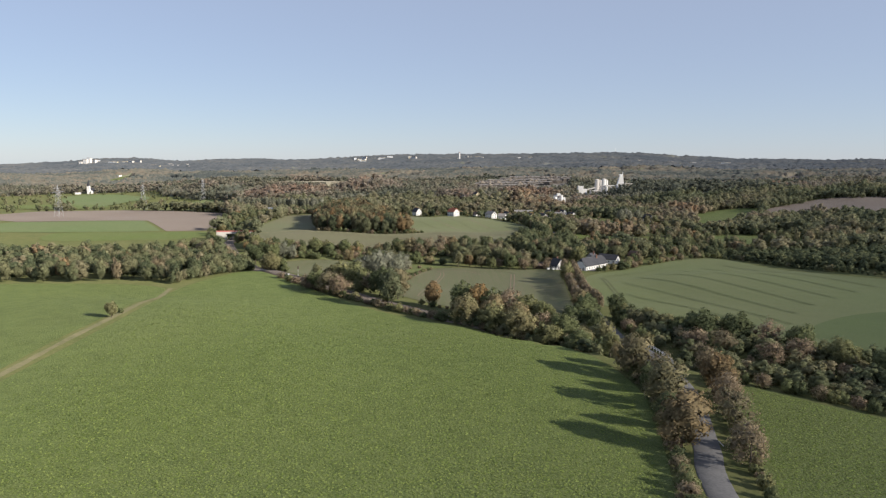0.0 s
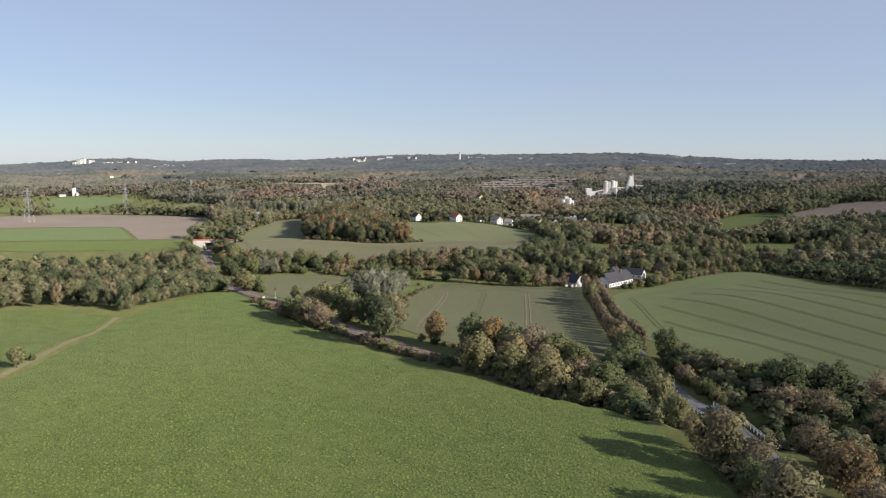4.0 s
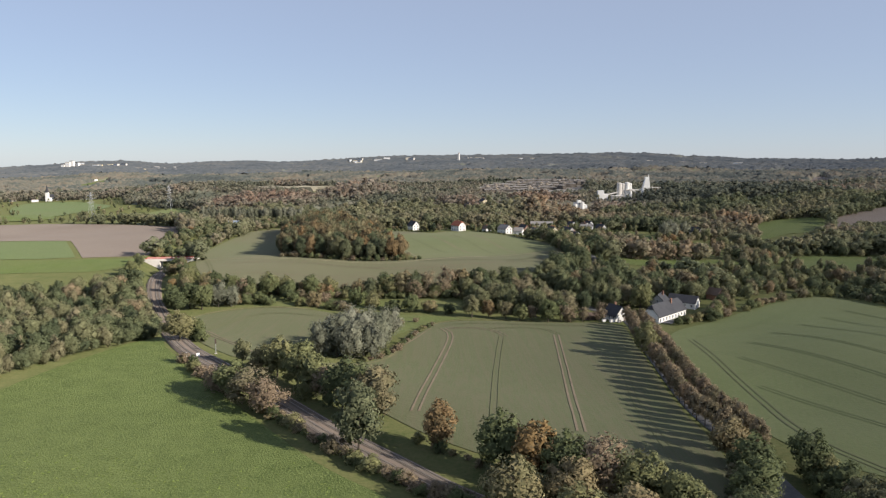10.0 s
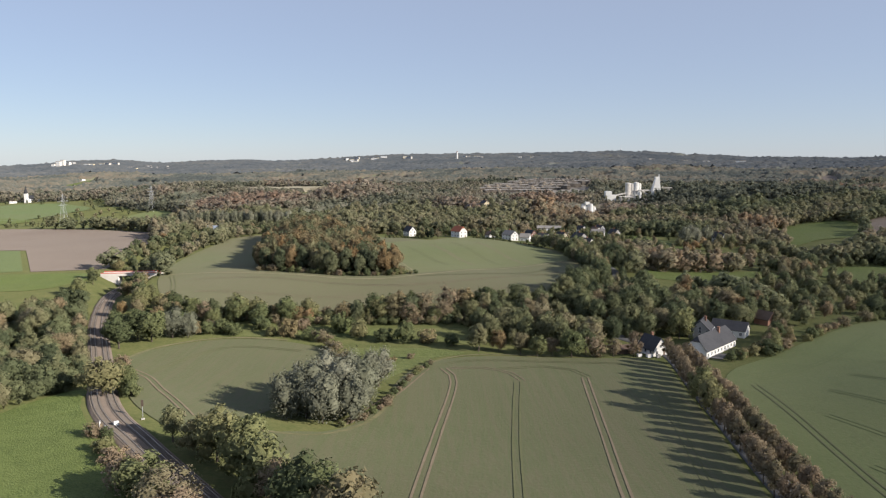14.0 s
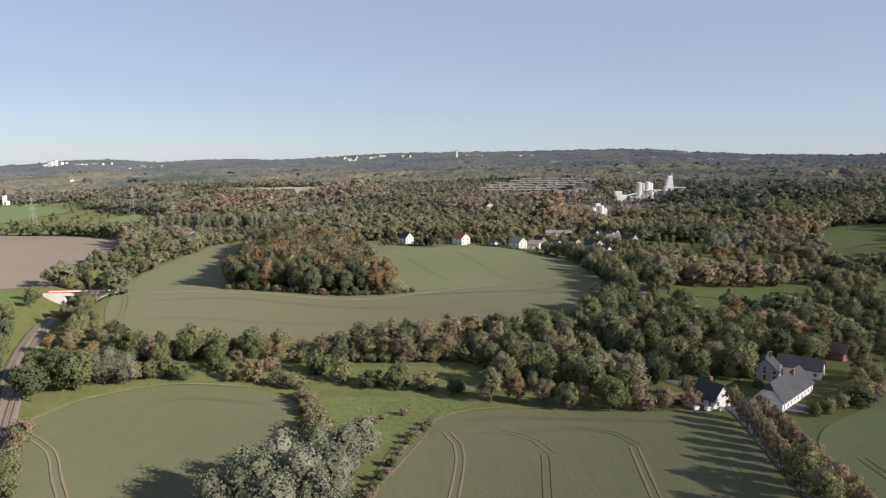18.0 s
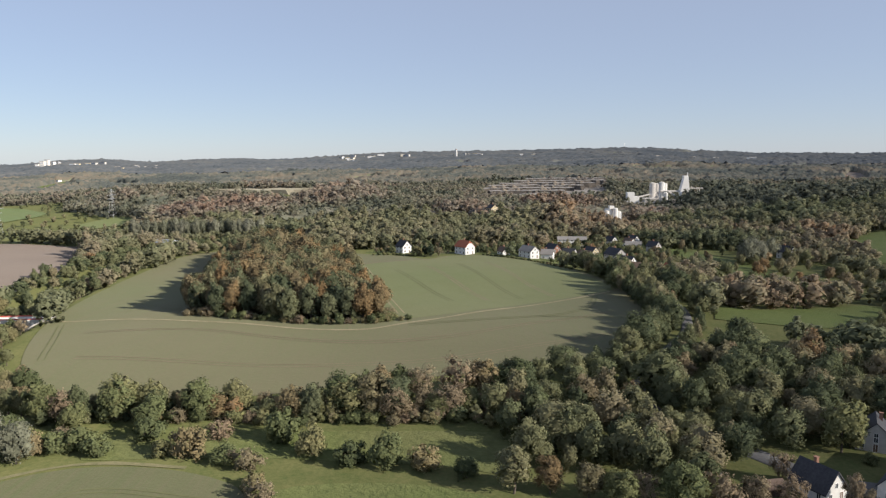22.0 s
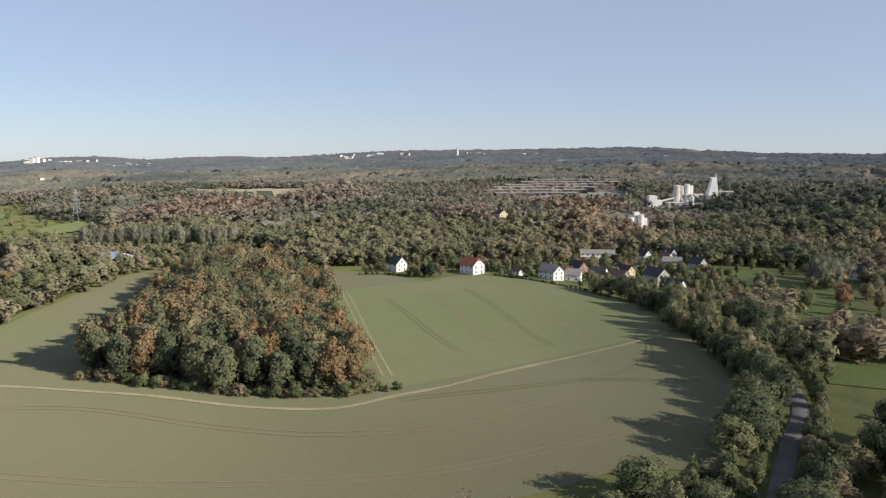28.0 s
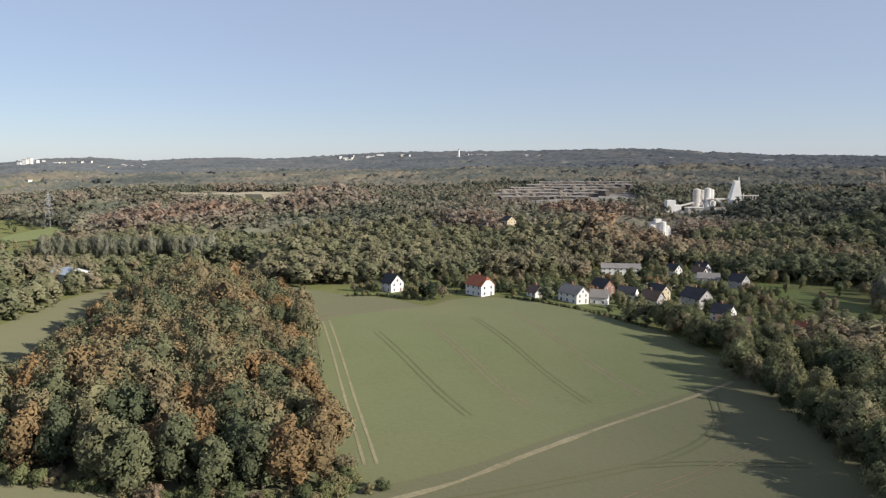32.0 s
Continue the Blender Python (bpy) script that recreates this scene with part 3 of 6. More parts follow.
def crown(seed, base, top, rad, lobes, sprays, size, core=0.8, taper=0.0, stretch=1.0, ragged=0.24, lay=0.45):
    """Small sprays of leaves, thickest on the skin of many lobes, with dense masses within. Heights in parts of the tree's height of 1."""
    g = np.random.default_rng(seed)
    mid, hh = (base + top) / 2, (top - base) / 2
    z = np.linspace(-0.92, 0.95, lobes)
    ang = np.arange(lobes) * 2.39996 + g.uniform(0, 0.8, lobes)
    d = np.stack([np.cos(ang) * np.sqrt(1 - z * z), np.sin(ang) * np.sqrt(1 - z * z), z], -1)
    C = d * g.uniform(0.36, 0.82, (lobes, 1)) * np.array([rad, rad, hh])
    C[:, :2] *= 1 - taper * (C[:, 2:] / hh + 1) * 0.5
    C[:, 2] += mid
    R = g.uniform(0.24, 0.46, lobes) * rad * (1 - 0.5 * taper * (d[:, 2] + 1) * 0.5)
    R3 = np.stack([R, R, np.minimum(R * stretch, hh * 0.6)], -1)
    n = sprays * 2
    pick = g.choice(lobes, n, p=R ** 2 / (R ** 2).sum())
    out = unit(g.normal(size=(n, 3)) + 0.5 * unit(C[pick] - np.array([0, 0, mid])) + np.array([0, 0, 0.3]))
    P = C[pick] + out * R3[pick] * (1.0 + ragged * g.normal(-0.25, 0.55, (n, 1)))
    inner = (((P[:, None] - C[None]) / R3[None]) ** 2).sum(-1)
    inner[np.arange(n), pick] = 9
    keep = np.where(inner.min(1) > 0.62)[0][:sprays]
    P, out = P[keep], out[keep]
    m = len(P)
    away_c = unit((P - np.array([0, 0, mid])) / np.array([rad, rad, hh]))
    nrm = unit(out * (1 - 0.5 * lay) + lay * away_c + (0.7 - 0.5 * lay) * g.normal(size=(m, 3)))
    t = unit(np.cross(nrm, g.normal(size=(m, 3))))
    b = np.cross(nrm, t)
    s = size * g.uniform(0.6, 1.5, (m, 1))
    N = np.repeat(unit(0.50 * away_c + 0.32 * out + (0.72 - 0.72 * lay) * unit(g.normal(size=(m, 3))) + np.array([0, 0, 0.10])), 3, axis=0)
    V = np.stack([P - t * s, P + t * s * g.uniform(0.3, 1.0, (m, 1)) - b * s * g.uniform(0.4, 1.0, (m, 1)), P + t * s * g.uniform(-0.2, 0.6, (m, 1)) + b * s * g.uniform(0.5, 1.1, (m, 1))], 1).reshape(-1, 3)
    F = np.arange(m)[:, None] * 3 + np.array([0, 1, 2])
    if core:
        ball, tris = OCT_V, OCT_F
        k = len(ball)
        CV = (C[:, None] + ball[None] * R3[:, None] * core * g.uniform(0.85, 1.15, (lobes, k, 1))).reshape(-1, 3)
        CF = (np.arange(lobes)[:, None, None] * k + tris[None]).reshape(-1, 3) + len(V)
        V, F = np.concatenate([V, CV]), np.concatenate([F, CF])
        N = np.concatenate([N, unit((CV - np.array([0, 0, mid])) / np.array([rad, rad, hh]) + 0.40 * g.normal(size=CV.shape))])
    return V, F, N


def trunk_mesh(seed, top, spread, limbs=6, thick=0.022):
    """A tapered trunk with forking limbs, for a tree of height 1."""
    rnd = random.Random(seed)
    g = Geo()
    p, r = Vector((0, 0, -0.03)), thick
    for k in range(4):
        q = p + Vector((rnd.uniform(-0.015, 0.015), rnd.uniform(-0.015, 0.015), top / 4))
        g.tube(p, q, r, r * 0.78, 7, k == 3)
        p, r = q, r * 0.78
        if k:
            for _ in range(limbs // 3):
                a = rnd.uniform(0, math.tau)
                e = p + Vector((math.cos(a) * spread, math.sin(a) * spread, rnd.uniform(0.10, 0.24)))
                h = p.lerp(e, 0.5) + Vector((0, 0, 0.03))
                g.tube(p, h, r * 0.6, r * 0.4, 5, False)
                g.tube(h, e, r * 0.4, r * 0.12, 5)
    return g.mesh("trunk", bark, True)


def kind(mat, label, cat, shapes, top=0.7, spread=0.22, thick=0.022, limbs=6):
    out = []
    for k, s in enumerate(shapes):
        V, F, N = crown(*s)
        out.append((mesh_np("crown", V, F, mat, N=N), trunk_mesh(s[0], top, spread, limbs, thick)))
    return out, label, cat


KINDS = {
    "oak": kind(leaf_olive, "broad olive-green deciduous tree turning in autumn", "tree", [(k, 0.08, 1.0, 0.42, 20, 1700, 0.026) for k in (11, 12, 13, 14)]),
    "tall": kind(leaf_mixed, "tall deciduous tree with thinning greenish-brown leaves", "tree", [(k, 0.10, 1.0, 0.31, 20, 1500, 0.024, 0.75, 0.25, 1.3) for k in (21, 22, 23)]),
    "gold": kind(leaf_autumn, "deciduous tree with golden-brown autumn leaves", "tree", [(k, 0.08, 1.0, 0.38, 20, 1600, 0.025) for k in (31, 32, 33)]),
    "bare": kind(leaf_russet, "half-bare tree with tan twigs and few leaves", "tree", [(k, 0.08, 1.0, 0.38, 18, 1600, 0.020, 0.55, 0.0, 1.0, 0.4) for k in (41, 42)], 0.8, 0.28, 0.02, 9),
    "willow": kind(leaf_silver, "silver-grey willow with feathery rounded crown", "willow", [(k, 0.02, 1.0, 0.46, 22, 2000, 0.022, 0.8, 0.1, 1.3, 0.35) for k in (51, 52)]),
    "fir": kind(leaf_dark, "dark evergreen conifer with dense needles", "conifer", [(k, 0.04, 1.0, 0.27, 20, 1300, 0.023, 0.8, 0.75, 0.9) for k in (61, 62)]),
    "poplar": kind(leaf_mixed, "slender columnar poplar with upright branches", "poplar", [(k, 0.04, 1.0, 0.12, 16, 900, 0.018, 0.8, 0.2, 2.5) for k in (71,)]),
    "bush": kind(leaf_olive, "rounded hedgerow bush with olive leaves", "bush", [(k, -0.05, 1.0, 0.66, 14, 760, 0.052) for k in (81, 82, 83)], 0.5, 0.3, 0.03),
    "thorn": kind(leaf_russet, "bare brownish hedgerow shrub", "shrub", [(k, -0.05, 1.0, 0.64, 13, 760, 0.046, 0.65, 0.0, 1.0, 0.4) for k in (91, 92)], 0.5, 0.3, 0.03),
    "copse": kind(leaf_autumn, "tall beech with rust and olive autumn foliage", "tree", [(k, 0.02, 1.0, 0.31, 22, 1700, 0.024, 0.8, 0.15, 1.3) for k in (101, 102, 103, 104)]),
    "ave": kind(leaf_russet, "small avenue tree with tan half-bare crown", "tree", [(k, 0.18, 1.0, 0.33, 17, 1500, 0.025, 0.8, 0.0, 1.0, 0.32) for k in (111, 112, 113)], 0.8, 0.24, 0.024),
}
rng = random.Random(7)


def joined(name, label, X, Y, Z, H, T, wide, protos, mat, g):
    """Trees too many to count, joined into one wood; T picks each one's tone."""
    Vs, Fs, Ts, Ns, base = [], [], [], [], 0
    pick = g.integers(0, len(protos), len(X))
    for k, (V, F, N) in enumerate(protos):
        sel = np.where(pick == k)[0]
        a = g.uniform(0, math.tau, len(sel))
        c, s = np.cos(a)[:, None], np.sin(a)[:, None]
        w = (H[sel] * wide * g.uniform(0.85, 1.2, len(sel)))[:, None]
        W = np.stack([(V[:, 0] * c - V[:, 1] * s) * w + X[sel][:, None], (V[:, 0] * s + V[:, 1] * c) * w + Y[sel][:, None], V[:, 2] * H[sel][:, None] + Z[sel][:, None]], -1)
        Vs.append(W.reshape(-1, 3))
        Ns.append(np.stack([N[:, 0] * c - N[:, 1] * s, N[:, 0] * s + N[:, 1] * c, N[:, 2] + 0 * c], -1).reshape(-1, 3))
        Fs.append((np.arange(len(sel))[:, None, None] * len(V) + F[None]).reshape(-1, 3) + base)
        Ts.append(np.repeat(T[sel], len(V)))
        base += len(sel) * len(V)
    ob = new(name, mesh_np(name, np.concatenate(Vs), np.concatenate(Fs), mat, np.concatenate(Ts), N=np.concatenate(Ns)))
    return tagged(ob, label, "woodland", kind="stuff")


PH = [crown(240 + k, 0.05, 1.0, 0.40, 15, 640, 0.037, 0.86, 0.0, 1.0, 0.16, 0.6) for k in range(5)] + [crown(250 + k, 0.05, 1.0, 0.31, 15, 600, 0.035, 0.84, 0.25, 1.3, 0.16, 0.6) for k in range(3)]
PM = [crown(260 + k, 0.02, 1.0, 0.40, 12, 320, 0.050, 0.88, 0.0, 1.0, 0.14, 0.7) for k in range(4)]


PX = [crown(270 + k, 0.04, 1.0, 0.42, 17, 1700, 0.022, 0.80, 0.0, 1.1, 0.26, 0.4) for k in range(4)] + [crown(280 + k, 0.04, 1.0, 0.32, 17, 1500, 0.021, 0.80, 0.3, 1.5, 0.26, 0.4) for k in range(4)]


def grove(name, label, pts, h0, h1, protos, mat, seed, tone=(0.45, 0.25), wide=1.1, dome=None):
    """A wood that is seen as one; dome: an outline towards whose edge the trees stand lower."""
    g = np.random.default_rng(seed)
    X, Y = np.array([p[0] for p in pts]), np.array([p[1] for p in pts])
    H = g.uniform(h0, h1, len(X))
    if dome:
        H *= np.clip(0.62 + edge_distance(X, Y, dome) / 55, 0.6, 1.05)
    T = np.clip(g.normal(tone[0], tone[1], len(X)), 0, 1)
    return joined(name, label, X, Y, height(X, Y) - 0.2, H, T, wide, protos, mat, g)


def edge_distance(X, Y, poly):
    ring = np.array([(p.x, p.y) for p in catmull(poly, 3.0, True)])
    return np.sqrt(((np.stack([X, Y], -1)[:, None] - ring[None]) ** 2).sum(-1).min(1))


def tree(sort, x, y, h, wide=1.0, group=""):
    shapes, label, cat = KINDS[sort]
    cr, tk = shapes[rng.randrange(len(shapes))]
    e = thing(cat, x, y, None, rng.uniform(0, 360), label, cat, group, h * wide, h)
    child("crown", cr, e)
    child("trunk", tk, e)
    return e


def scatter(poly, gap, avoid=(), jitter=0.38, seed=1):
    """Places inside an outline, roughly gap metres apart."""
    g = np.random.default_rng(seed)
    xs, ys = [p[0] for p in poly], [p[1] for p in poly]
    X, Y = np.meshgrid(np.arange(min(xs), max(xs), gap, dtype=float), np.arange(min(ys), max(ys), gap * 0.87))
    X[1::2] += gap / 2
    X, Y = X.ravel() + g.uniform(-jitter, jitter, X.size) * gap, Y.ravel() + g.uniform(-jitter, jitter, Y.size) * gap
    ok = inside(X, Y, poly)
    for a in avoid:
        ok &= ~inside(X, Y, a)
    return list(zip(X[ok], Y[ok]))


def away(pts, line, least):
    """Those of pts that keep their distance from a line."""
    ln = np.array([(p.x, p.y) for p in catmull(line, 3.0)])
    return [p for p in pts if ((ln - np.array(p)) ** 2).sum(1).min() > least * least]


def choose(mixture):
    r = rng.random() * sum(w for _, w in mixture)
    for name, w in mixture:
        r -= w
        if r <= 0:
            return name
    return mixture[-1][0]


def along(pts, gap, mixture, h0, h1, wide=(0.9, 1.2), side=0.0, group=""):
    """A row of trees along a line."""
    line = catmull(pts, 1.0)
    d, want = 0.0, rng.uniform(0, gap * 0.5)
    for a, b in zip(line, line[1:]):
        d += (b - a).length
        if d >= want:
            tree(choose(mixture), a.x + rng.uniform(-side, side), a.y + rng.uniform(-side, side), rng.uniform(h0, h1), rng.uniform(*wide), group)
            want = d + gap * rng.uniform(0.75, 1.3)


# the road's trees
for x, y, h, s, w in ((56.0, 151, 14, "gold", 1.1), (57.5, 164, 9.5, "oak", 1.0), (60.7, 178, 14, "gold", 1.12), (61.5, 191, 9.5, "oak", 1.0), (60.0, 204, 14, "gold", 1.12), (65.5, 200, 10.5, "bare", 1.0), (59.0, 216, 8, "oak", 1.0), (59.5, 231, 8.5, "oak", 0.95),
                      (66.5, 141, 11.5, "bare", 1.05), (69.5, 152, 7, "bare", 0.9), (72.5, 163, 11, "bare", 1.1), (76.5, 177, 11.5, "bare", 1.1), (79.0, 190, 12.5, "gold", 1.05), (82.5, 203, 8, "oak", 1.0), (84.5, 214, 9, "bare", 1.0)):
    tree(s, x, y, h, w, "trees lining the road")
along([(46, 112), (50, 131), (54, 150), (58, 172), (61, 195), (60, 215)], 3.0, [("bush", 2), ("thorn", 1)], 2.2, 4.0, (0.8, 1.2), 0.6, "roadside bushes")
along([(61.5, 112), (64.5, 127), (68, 142), (73, 163), (80, 190), (85, 210)], 3.4, [("bush", 2), ("thorn", 1)], 2.0, 3.6, (0.8, 1.2), 0.6, "roadside bushes")
# the avenue
for k in range(27):
    y = 316.5 + 6.3 * k
    xl = np.interp(y, [303, 347, 378, 429, 478], [67.5, 70.5, 74, 80, 88])
    sort = "ave" if k not in (15, 17) else "oak"
    tree(sort, xl + 0.6 + rng.uniform(-0.3, 0.3), y + rng.uniform(-0.5, 0.5), rng.uniform(8.2, 9.8) if sort == "ave" else 11.5, rng.uniform(0.78, 0.92), "avenue trees")
    if k < 26:
        xr = np.interp(y, [303, 347, 378, 429, 478], [73.6, 76.6, 80.2, 86.3, 94.3])
        tree("ave", xr + rng.uniform(-0.3, 0.3), y - 3.0 + rng.uniform(-0.5, 0.5), rng.uniform(8.2, 9.8), rng.uniform(0.78, 0.92), "avenue trees")
# hedgerow between the railway and the tramline field
for x, y, h, s, w in (
        (-92, 413, 10, "oak", 1.15), (-88, 418, 8, "oak", 1.0), (-60, 377, 8, "tall", 1.0), (-47, 367, 10.5, "oak", 1.05), (-39, 358, 11, "oak", 1.05), (-33, 351, 9, "bush", 0.9), (-52, 370, 8, "oak", 1), (-29, 345, 9, "bare", 1.0),
        (-24, 338, 12, "oak", 1.0), (-15, 328, 12, "gold", 1.05), (-19, 333, 11, "oak", 1.0), (1, 311, 9.5, "gold", 0.95), (-17, 309, 14, "gold", 0.85),
        (-48, 338, 10, "bare", 1.3), (-54, 345, 9, "oak", 1.25), (-42, 332, 9, "bare", 1.2), (-60, 352, 6, "thorn", 1.0), (14, 298, 11.5, "oak", 1.0), (20, 293, 12, "tall", 1.1), (26, 290, 10.5, "oak", 1.05), (32, 287, 11.5, "bare", 1.1),
        (38, 283, 10.5, "oak", 1.0), (44, 279, 9, "oak", 1.0), (24, 279, 10, "oak", 1.0), (33, 272, 10.5, "oak", 1.0), (42, 266, 10.5, "bare", 1.1), (50, 262, 11, "oak", 1.1), (56, 255, 9, "oak", 1.0),
        (16, 283, 9, "tall", 1.0), (14, 276, 10, "oak", 1.1), (24, 270, 10, "oak", 1.1), (34, 262, 11, "oak", 1.1), (43, 255, 10, "oak", 1.1), (52, 247, 9, "oak", 1.1), (60, 243, 8, "bush", 0.7), (62, 268, 9, "oak", 1.0), (64, 256, 8, "bush", 0.7), (61, 286, 9, "oak", 1.1), (66, 296, 10, "oak", 1.1), (66, 308, 9, "oak", 1.1), (55, 272, 8.5, "oak", 1.0)):
    tree(s, x, y, h * 1.22, w * 1.05, "railway hedgerow trees")
along([(-4, 316), (8, 303), (20, 297)], 3.0, [("bush", 3), ("thorn", 1)], 1.5, 3.0, (0.8, 1.2), 0.8, "railway bushes")
along([(-78, 380), (-60, 354), (-38, 329), (-18, 305), (4, 283), (28, 265), (52, 244)], 2.6, [("bush", 2), ("thorn", 2)], 1.6, 4.4, (0.9, 1.5), 1.2, "railway bushes")
along([(-70, 365), (-50, 342), (-28, 316), (-8, 294), (10, 280)], 3.4, [("bush", 2), ("thorn", 1)], 0.9, 2.0, (1.0, 1.7), 1.0, "railway bushes")
# east side of the road, along the line
for x, y, h, s, w in (
        (79, 300, 10.5, "oak", 0.9), (82, 284, 7, "gold", 1.0), (87, 277, 7.5, "gold", 1.1), (94, 268, 7, "oak", 1.1), (101, 262, 8, "oak", 1.0), (99, 255, 12, "oak", 1.15), (110, 252, 11.5, "oak", 1.1), (118, 246, 10, "bare", 1.1),
        (126, 238, 10, "oak", 1.1), (120, 226, 9, "bare", 1.1), (110, 226, 9, "bare", 1.1), (100, 238, 8, "bare", 1.2), (92, 244, 7, "thorn", 1.0), (132, 222, 9.5, "oak", 1.1), (140, 212, 9, "oak", 1.1), (136, 196, 9, "bare", 1.1), (148, 200, 9, "oak", 1.1),
        (158, 188, 9, "oak", 1.1), (170, 178, 9, "bare", 1.1), (182, 170, 9, "oak", 1.1), (196, 160, 10, "oak", 1.1), (90, 226, 8, "bare", 1.1), (92, 214, 8, "gold", 1.0)):
    tree(s, x, y, h * 1.12, w * 1.1, "trees along the line")
along([(88, 204), (106, 191), (132, 171), (200, 134)], 4.0, [("bush", 3), ("thorn", 1)], 2.5, 4.2, (0.8, 1.1), 0.8, "field-edge bushes")
along([(96, 258), (112, 240), (130, 220), (160, 195)], 4.5, [("bush", 1), ("thorn", 1)], 3, 5, (0.9, 1.3), 3.0, "field-edge bushes")
along([(79.5, 250), (77.5, 268), (77.5, 284), (78.5, 300)], 2.6, [("bush", 3), ("thorn", 1), ("oak", 1)], 3.0, 5.5, (0.8, 1.1), 0.6, "roadside bushes")
along([(80, 298), (86, 285), (96, 271), (110, 259)], 4.4, [("oak", 3), ("gold", 2), ("bush", 2)], 6, 9, (0.95, 1.2), 0.8, "trees along the line")
HEDGE_SCRUB = [(10, 276), (28, 262), (55, 236), (64, 236), (66, 300), (60, 300), (50, 284), (30, 291), (14, 298)]
LINE_SCRUB = [(78, 300), (84, 286), (100, 268), (114, 258), (132, 240), (168, 208), (206, 170), (200, 142), (130, 178), (105, 198), (90, 210), (84, 225), (82, 245), (79, 265)]
grove("scrub", "tangled hedge scrub between railway and field", away(scatter(HEDGE_SCRUB, 4.6, seed=51), ROAD, 4.2), 3.5, 8, PM, wood_mixed, 52, (0.35, 0.25), 1.25)
grove("scrub", "dense hedge scrub along the line east of the road", away(scatter(LINE_SCRUB, 4.8, seed=53), ROAD, 4.6), 3, 7.5, PM, wood_mixed, 54, (0.32, 0.25), 1.3)
# the lone bush on the grass strip and the silver willows
tree("oak", -115, 258, 6.5, 1.0)
tree("bush", -115, 266, 2.0, 1.0)
for x, y, h in ((-34, 404, 15), (-29, 400, 14), (-25, 408, 16), (-21, 415, 15), (-31, 414, 16), (-26, 422, 15), (-20, 428, 14), (-17, 438, 12), (-39, 402, 12), (-38, 411, 13), (-22, 403, 13)):
    tree("willow", x, y, h, 0.92, "silver willows")
along([(-24, 398), (-15, 415), (-8, 446), (0, 470)], 3.2, [("thorn", 2), ("bush", 1)], 1.2, 2.6, (0.9, 1.4), 0.6, "field-edge scrub")
# valley shrubs between the meadow and the small field
for x, y, h, s in ((-81, 507, 5, "bush"), (-59, 508, 8.5, "bush"), (-66, 508, 4, "bush"), (-50, 506, 5, "bush"), (-44, 503, 5.5, "thorn"), (-30, 512, 8, "bush"), (-11, 505, 8.5, "bush"), (-20, 507, 6, "bush"), (-30, 460, 6, "thorn"), (-28, 452, 7, "bush"), (-34, 478, 4, "bush"), (-37, 486, 5, "thorn"), (-40, 493, 4, "bush"),
                   (-39, 519, 9, "bush"), (-92, 513, 5, "thorn"), (-98, 508, 6, "bush"), (-16, 470, 2.5, "thorn"), (-8, 478, 2.2, "thorn"), (-2, 503, 6, "bush"), (-14, 474, 1.8, "bush"), (-24, 446, 4, "bush"), (-32, 468, 3, "bush"), (8, 498, 5, "bush"), (-72, 517, 6, "bush"), (-55, 520, 5, "thorn")):
    tree(s, x, y, h, 0.85 if h > 6 else 1.2, "valley shrubs")
along([(-40, 490), (-34, 470), (-28, 448)], 2.6, [("bush", 2), ("thorn", 2)], 1.5, 3.2, (0.9, 1.4), 0.8, "field-edge scrub")
along([(-100, 530), (-70, 530), (-40, 531), (-10, 529), (15, 528), (34, 531)], 3.2, [("bush", 3), ("thorn", 1)], 2.5, 5.0, (0.9, 1.3), 1.6, "stream-side bushes")
along([(-104, 527), (-80, 531), (-52, 535), (-25, 533), (-2, 531), (18, 531), (34, 535)], 3.7, [("tall", 3), ("oak", 4), ("bare", 2), ("gold", 1)], 6.5, 13, (0.95, 1.3), 2.4, "stream-side trees")
stream_pts = [(p.x, p.y + (2.6 if k % 2 else -2.2)) for k, p in enumerate(catmull([(-104, 528), (-80, 532), (-52, 535), (-25, 533), (-2, 531), (18, 532), (34, 536)], 2.6))]
grove("scrub", "undergrowth below the stream-side trees", stream_pts, 2.5, 6.5, PM, wood_mixed, 55, (0.35, 0.25), 1.3)
along([(-20, 540), (5, 541), (30, 546)], 6.0, [("tall", 1), ("oak", 4), ("bare", 1)], 11, 14, (0.95, 1.15), 2.5, "stream-side trees")
along([(-112, 531), (-82, 537), (-50, 540)], 5.5, [("bush", 2), ("oak", 1)], 4, 6, (0.9, 1.2), 1.5, "stream-side bushes")
# front of the farm wood
for x, y, h, s, w in ((18, 490, 12, "tall", 1.2), (26, 490, 9, "gold", 1.1), (34, 487, 9, "gold", 1.1), (40, 484, 9, "oak", 1.1), (53, 483, 11.5, "oak", 1.05), (46, 486, 8, "bare", 1.1), (62, 483, 8, "thorn", 0.8), (69, 483, 8, "bare", 1.1), (77, 484, 7, "bare", 1.2), (81, 496, 8, "bare", 1.0), (60, 490, 11, "tall", 1.2), (104, 512, 14, "oak", 1.05),
                      (135, 497, 6, "bare", 1.1), (131, 490, 5, "bush", 0.8), (140, 504, 7, "bare", 1.1), (112, 478, 4, "bush", 0.8), (118, 482, 4, "bush", 0.9), (148, 508, 6, "oak", 1.1)):
    tree(s, x, y, h, w, "farm wood trees")
along([(128, 488), (150, 503), (175, 524), (200, 541), (222, 548)], 5.5, [("bush", 2), ("thorn", 1), ("oak", 1)], 3, 6, (0.9, 1.3), 2.0, "field-edge bushes")
FARM_WOOD = [(18, 497), (45, 494), (58, 497), (76, 502), (88, 512), (102, 520), (120, 530), (142, 524), (160, 532), (166, 548), (158, 574), (122, 590), (112, 602), (98, 594), (86, 580), (64, 572), (44, 570), (22, 552)]
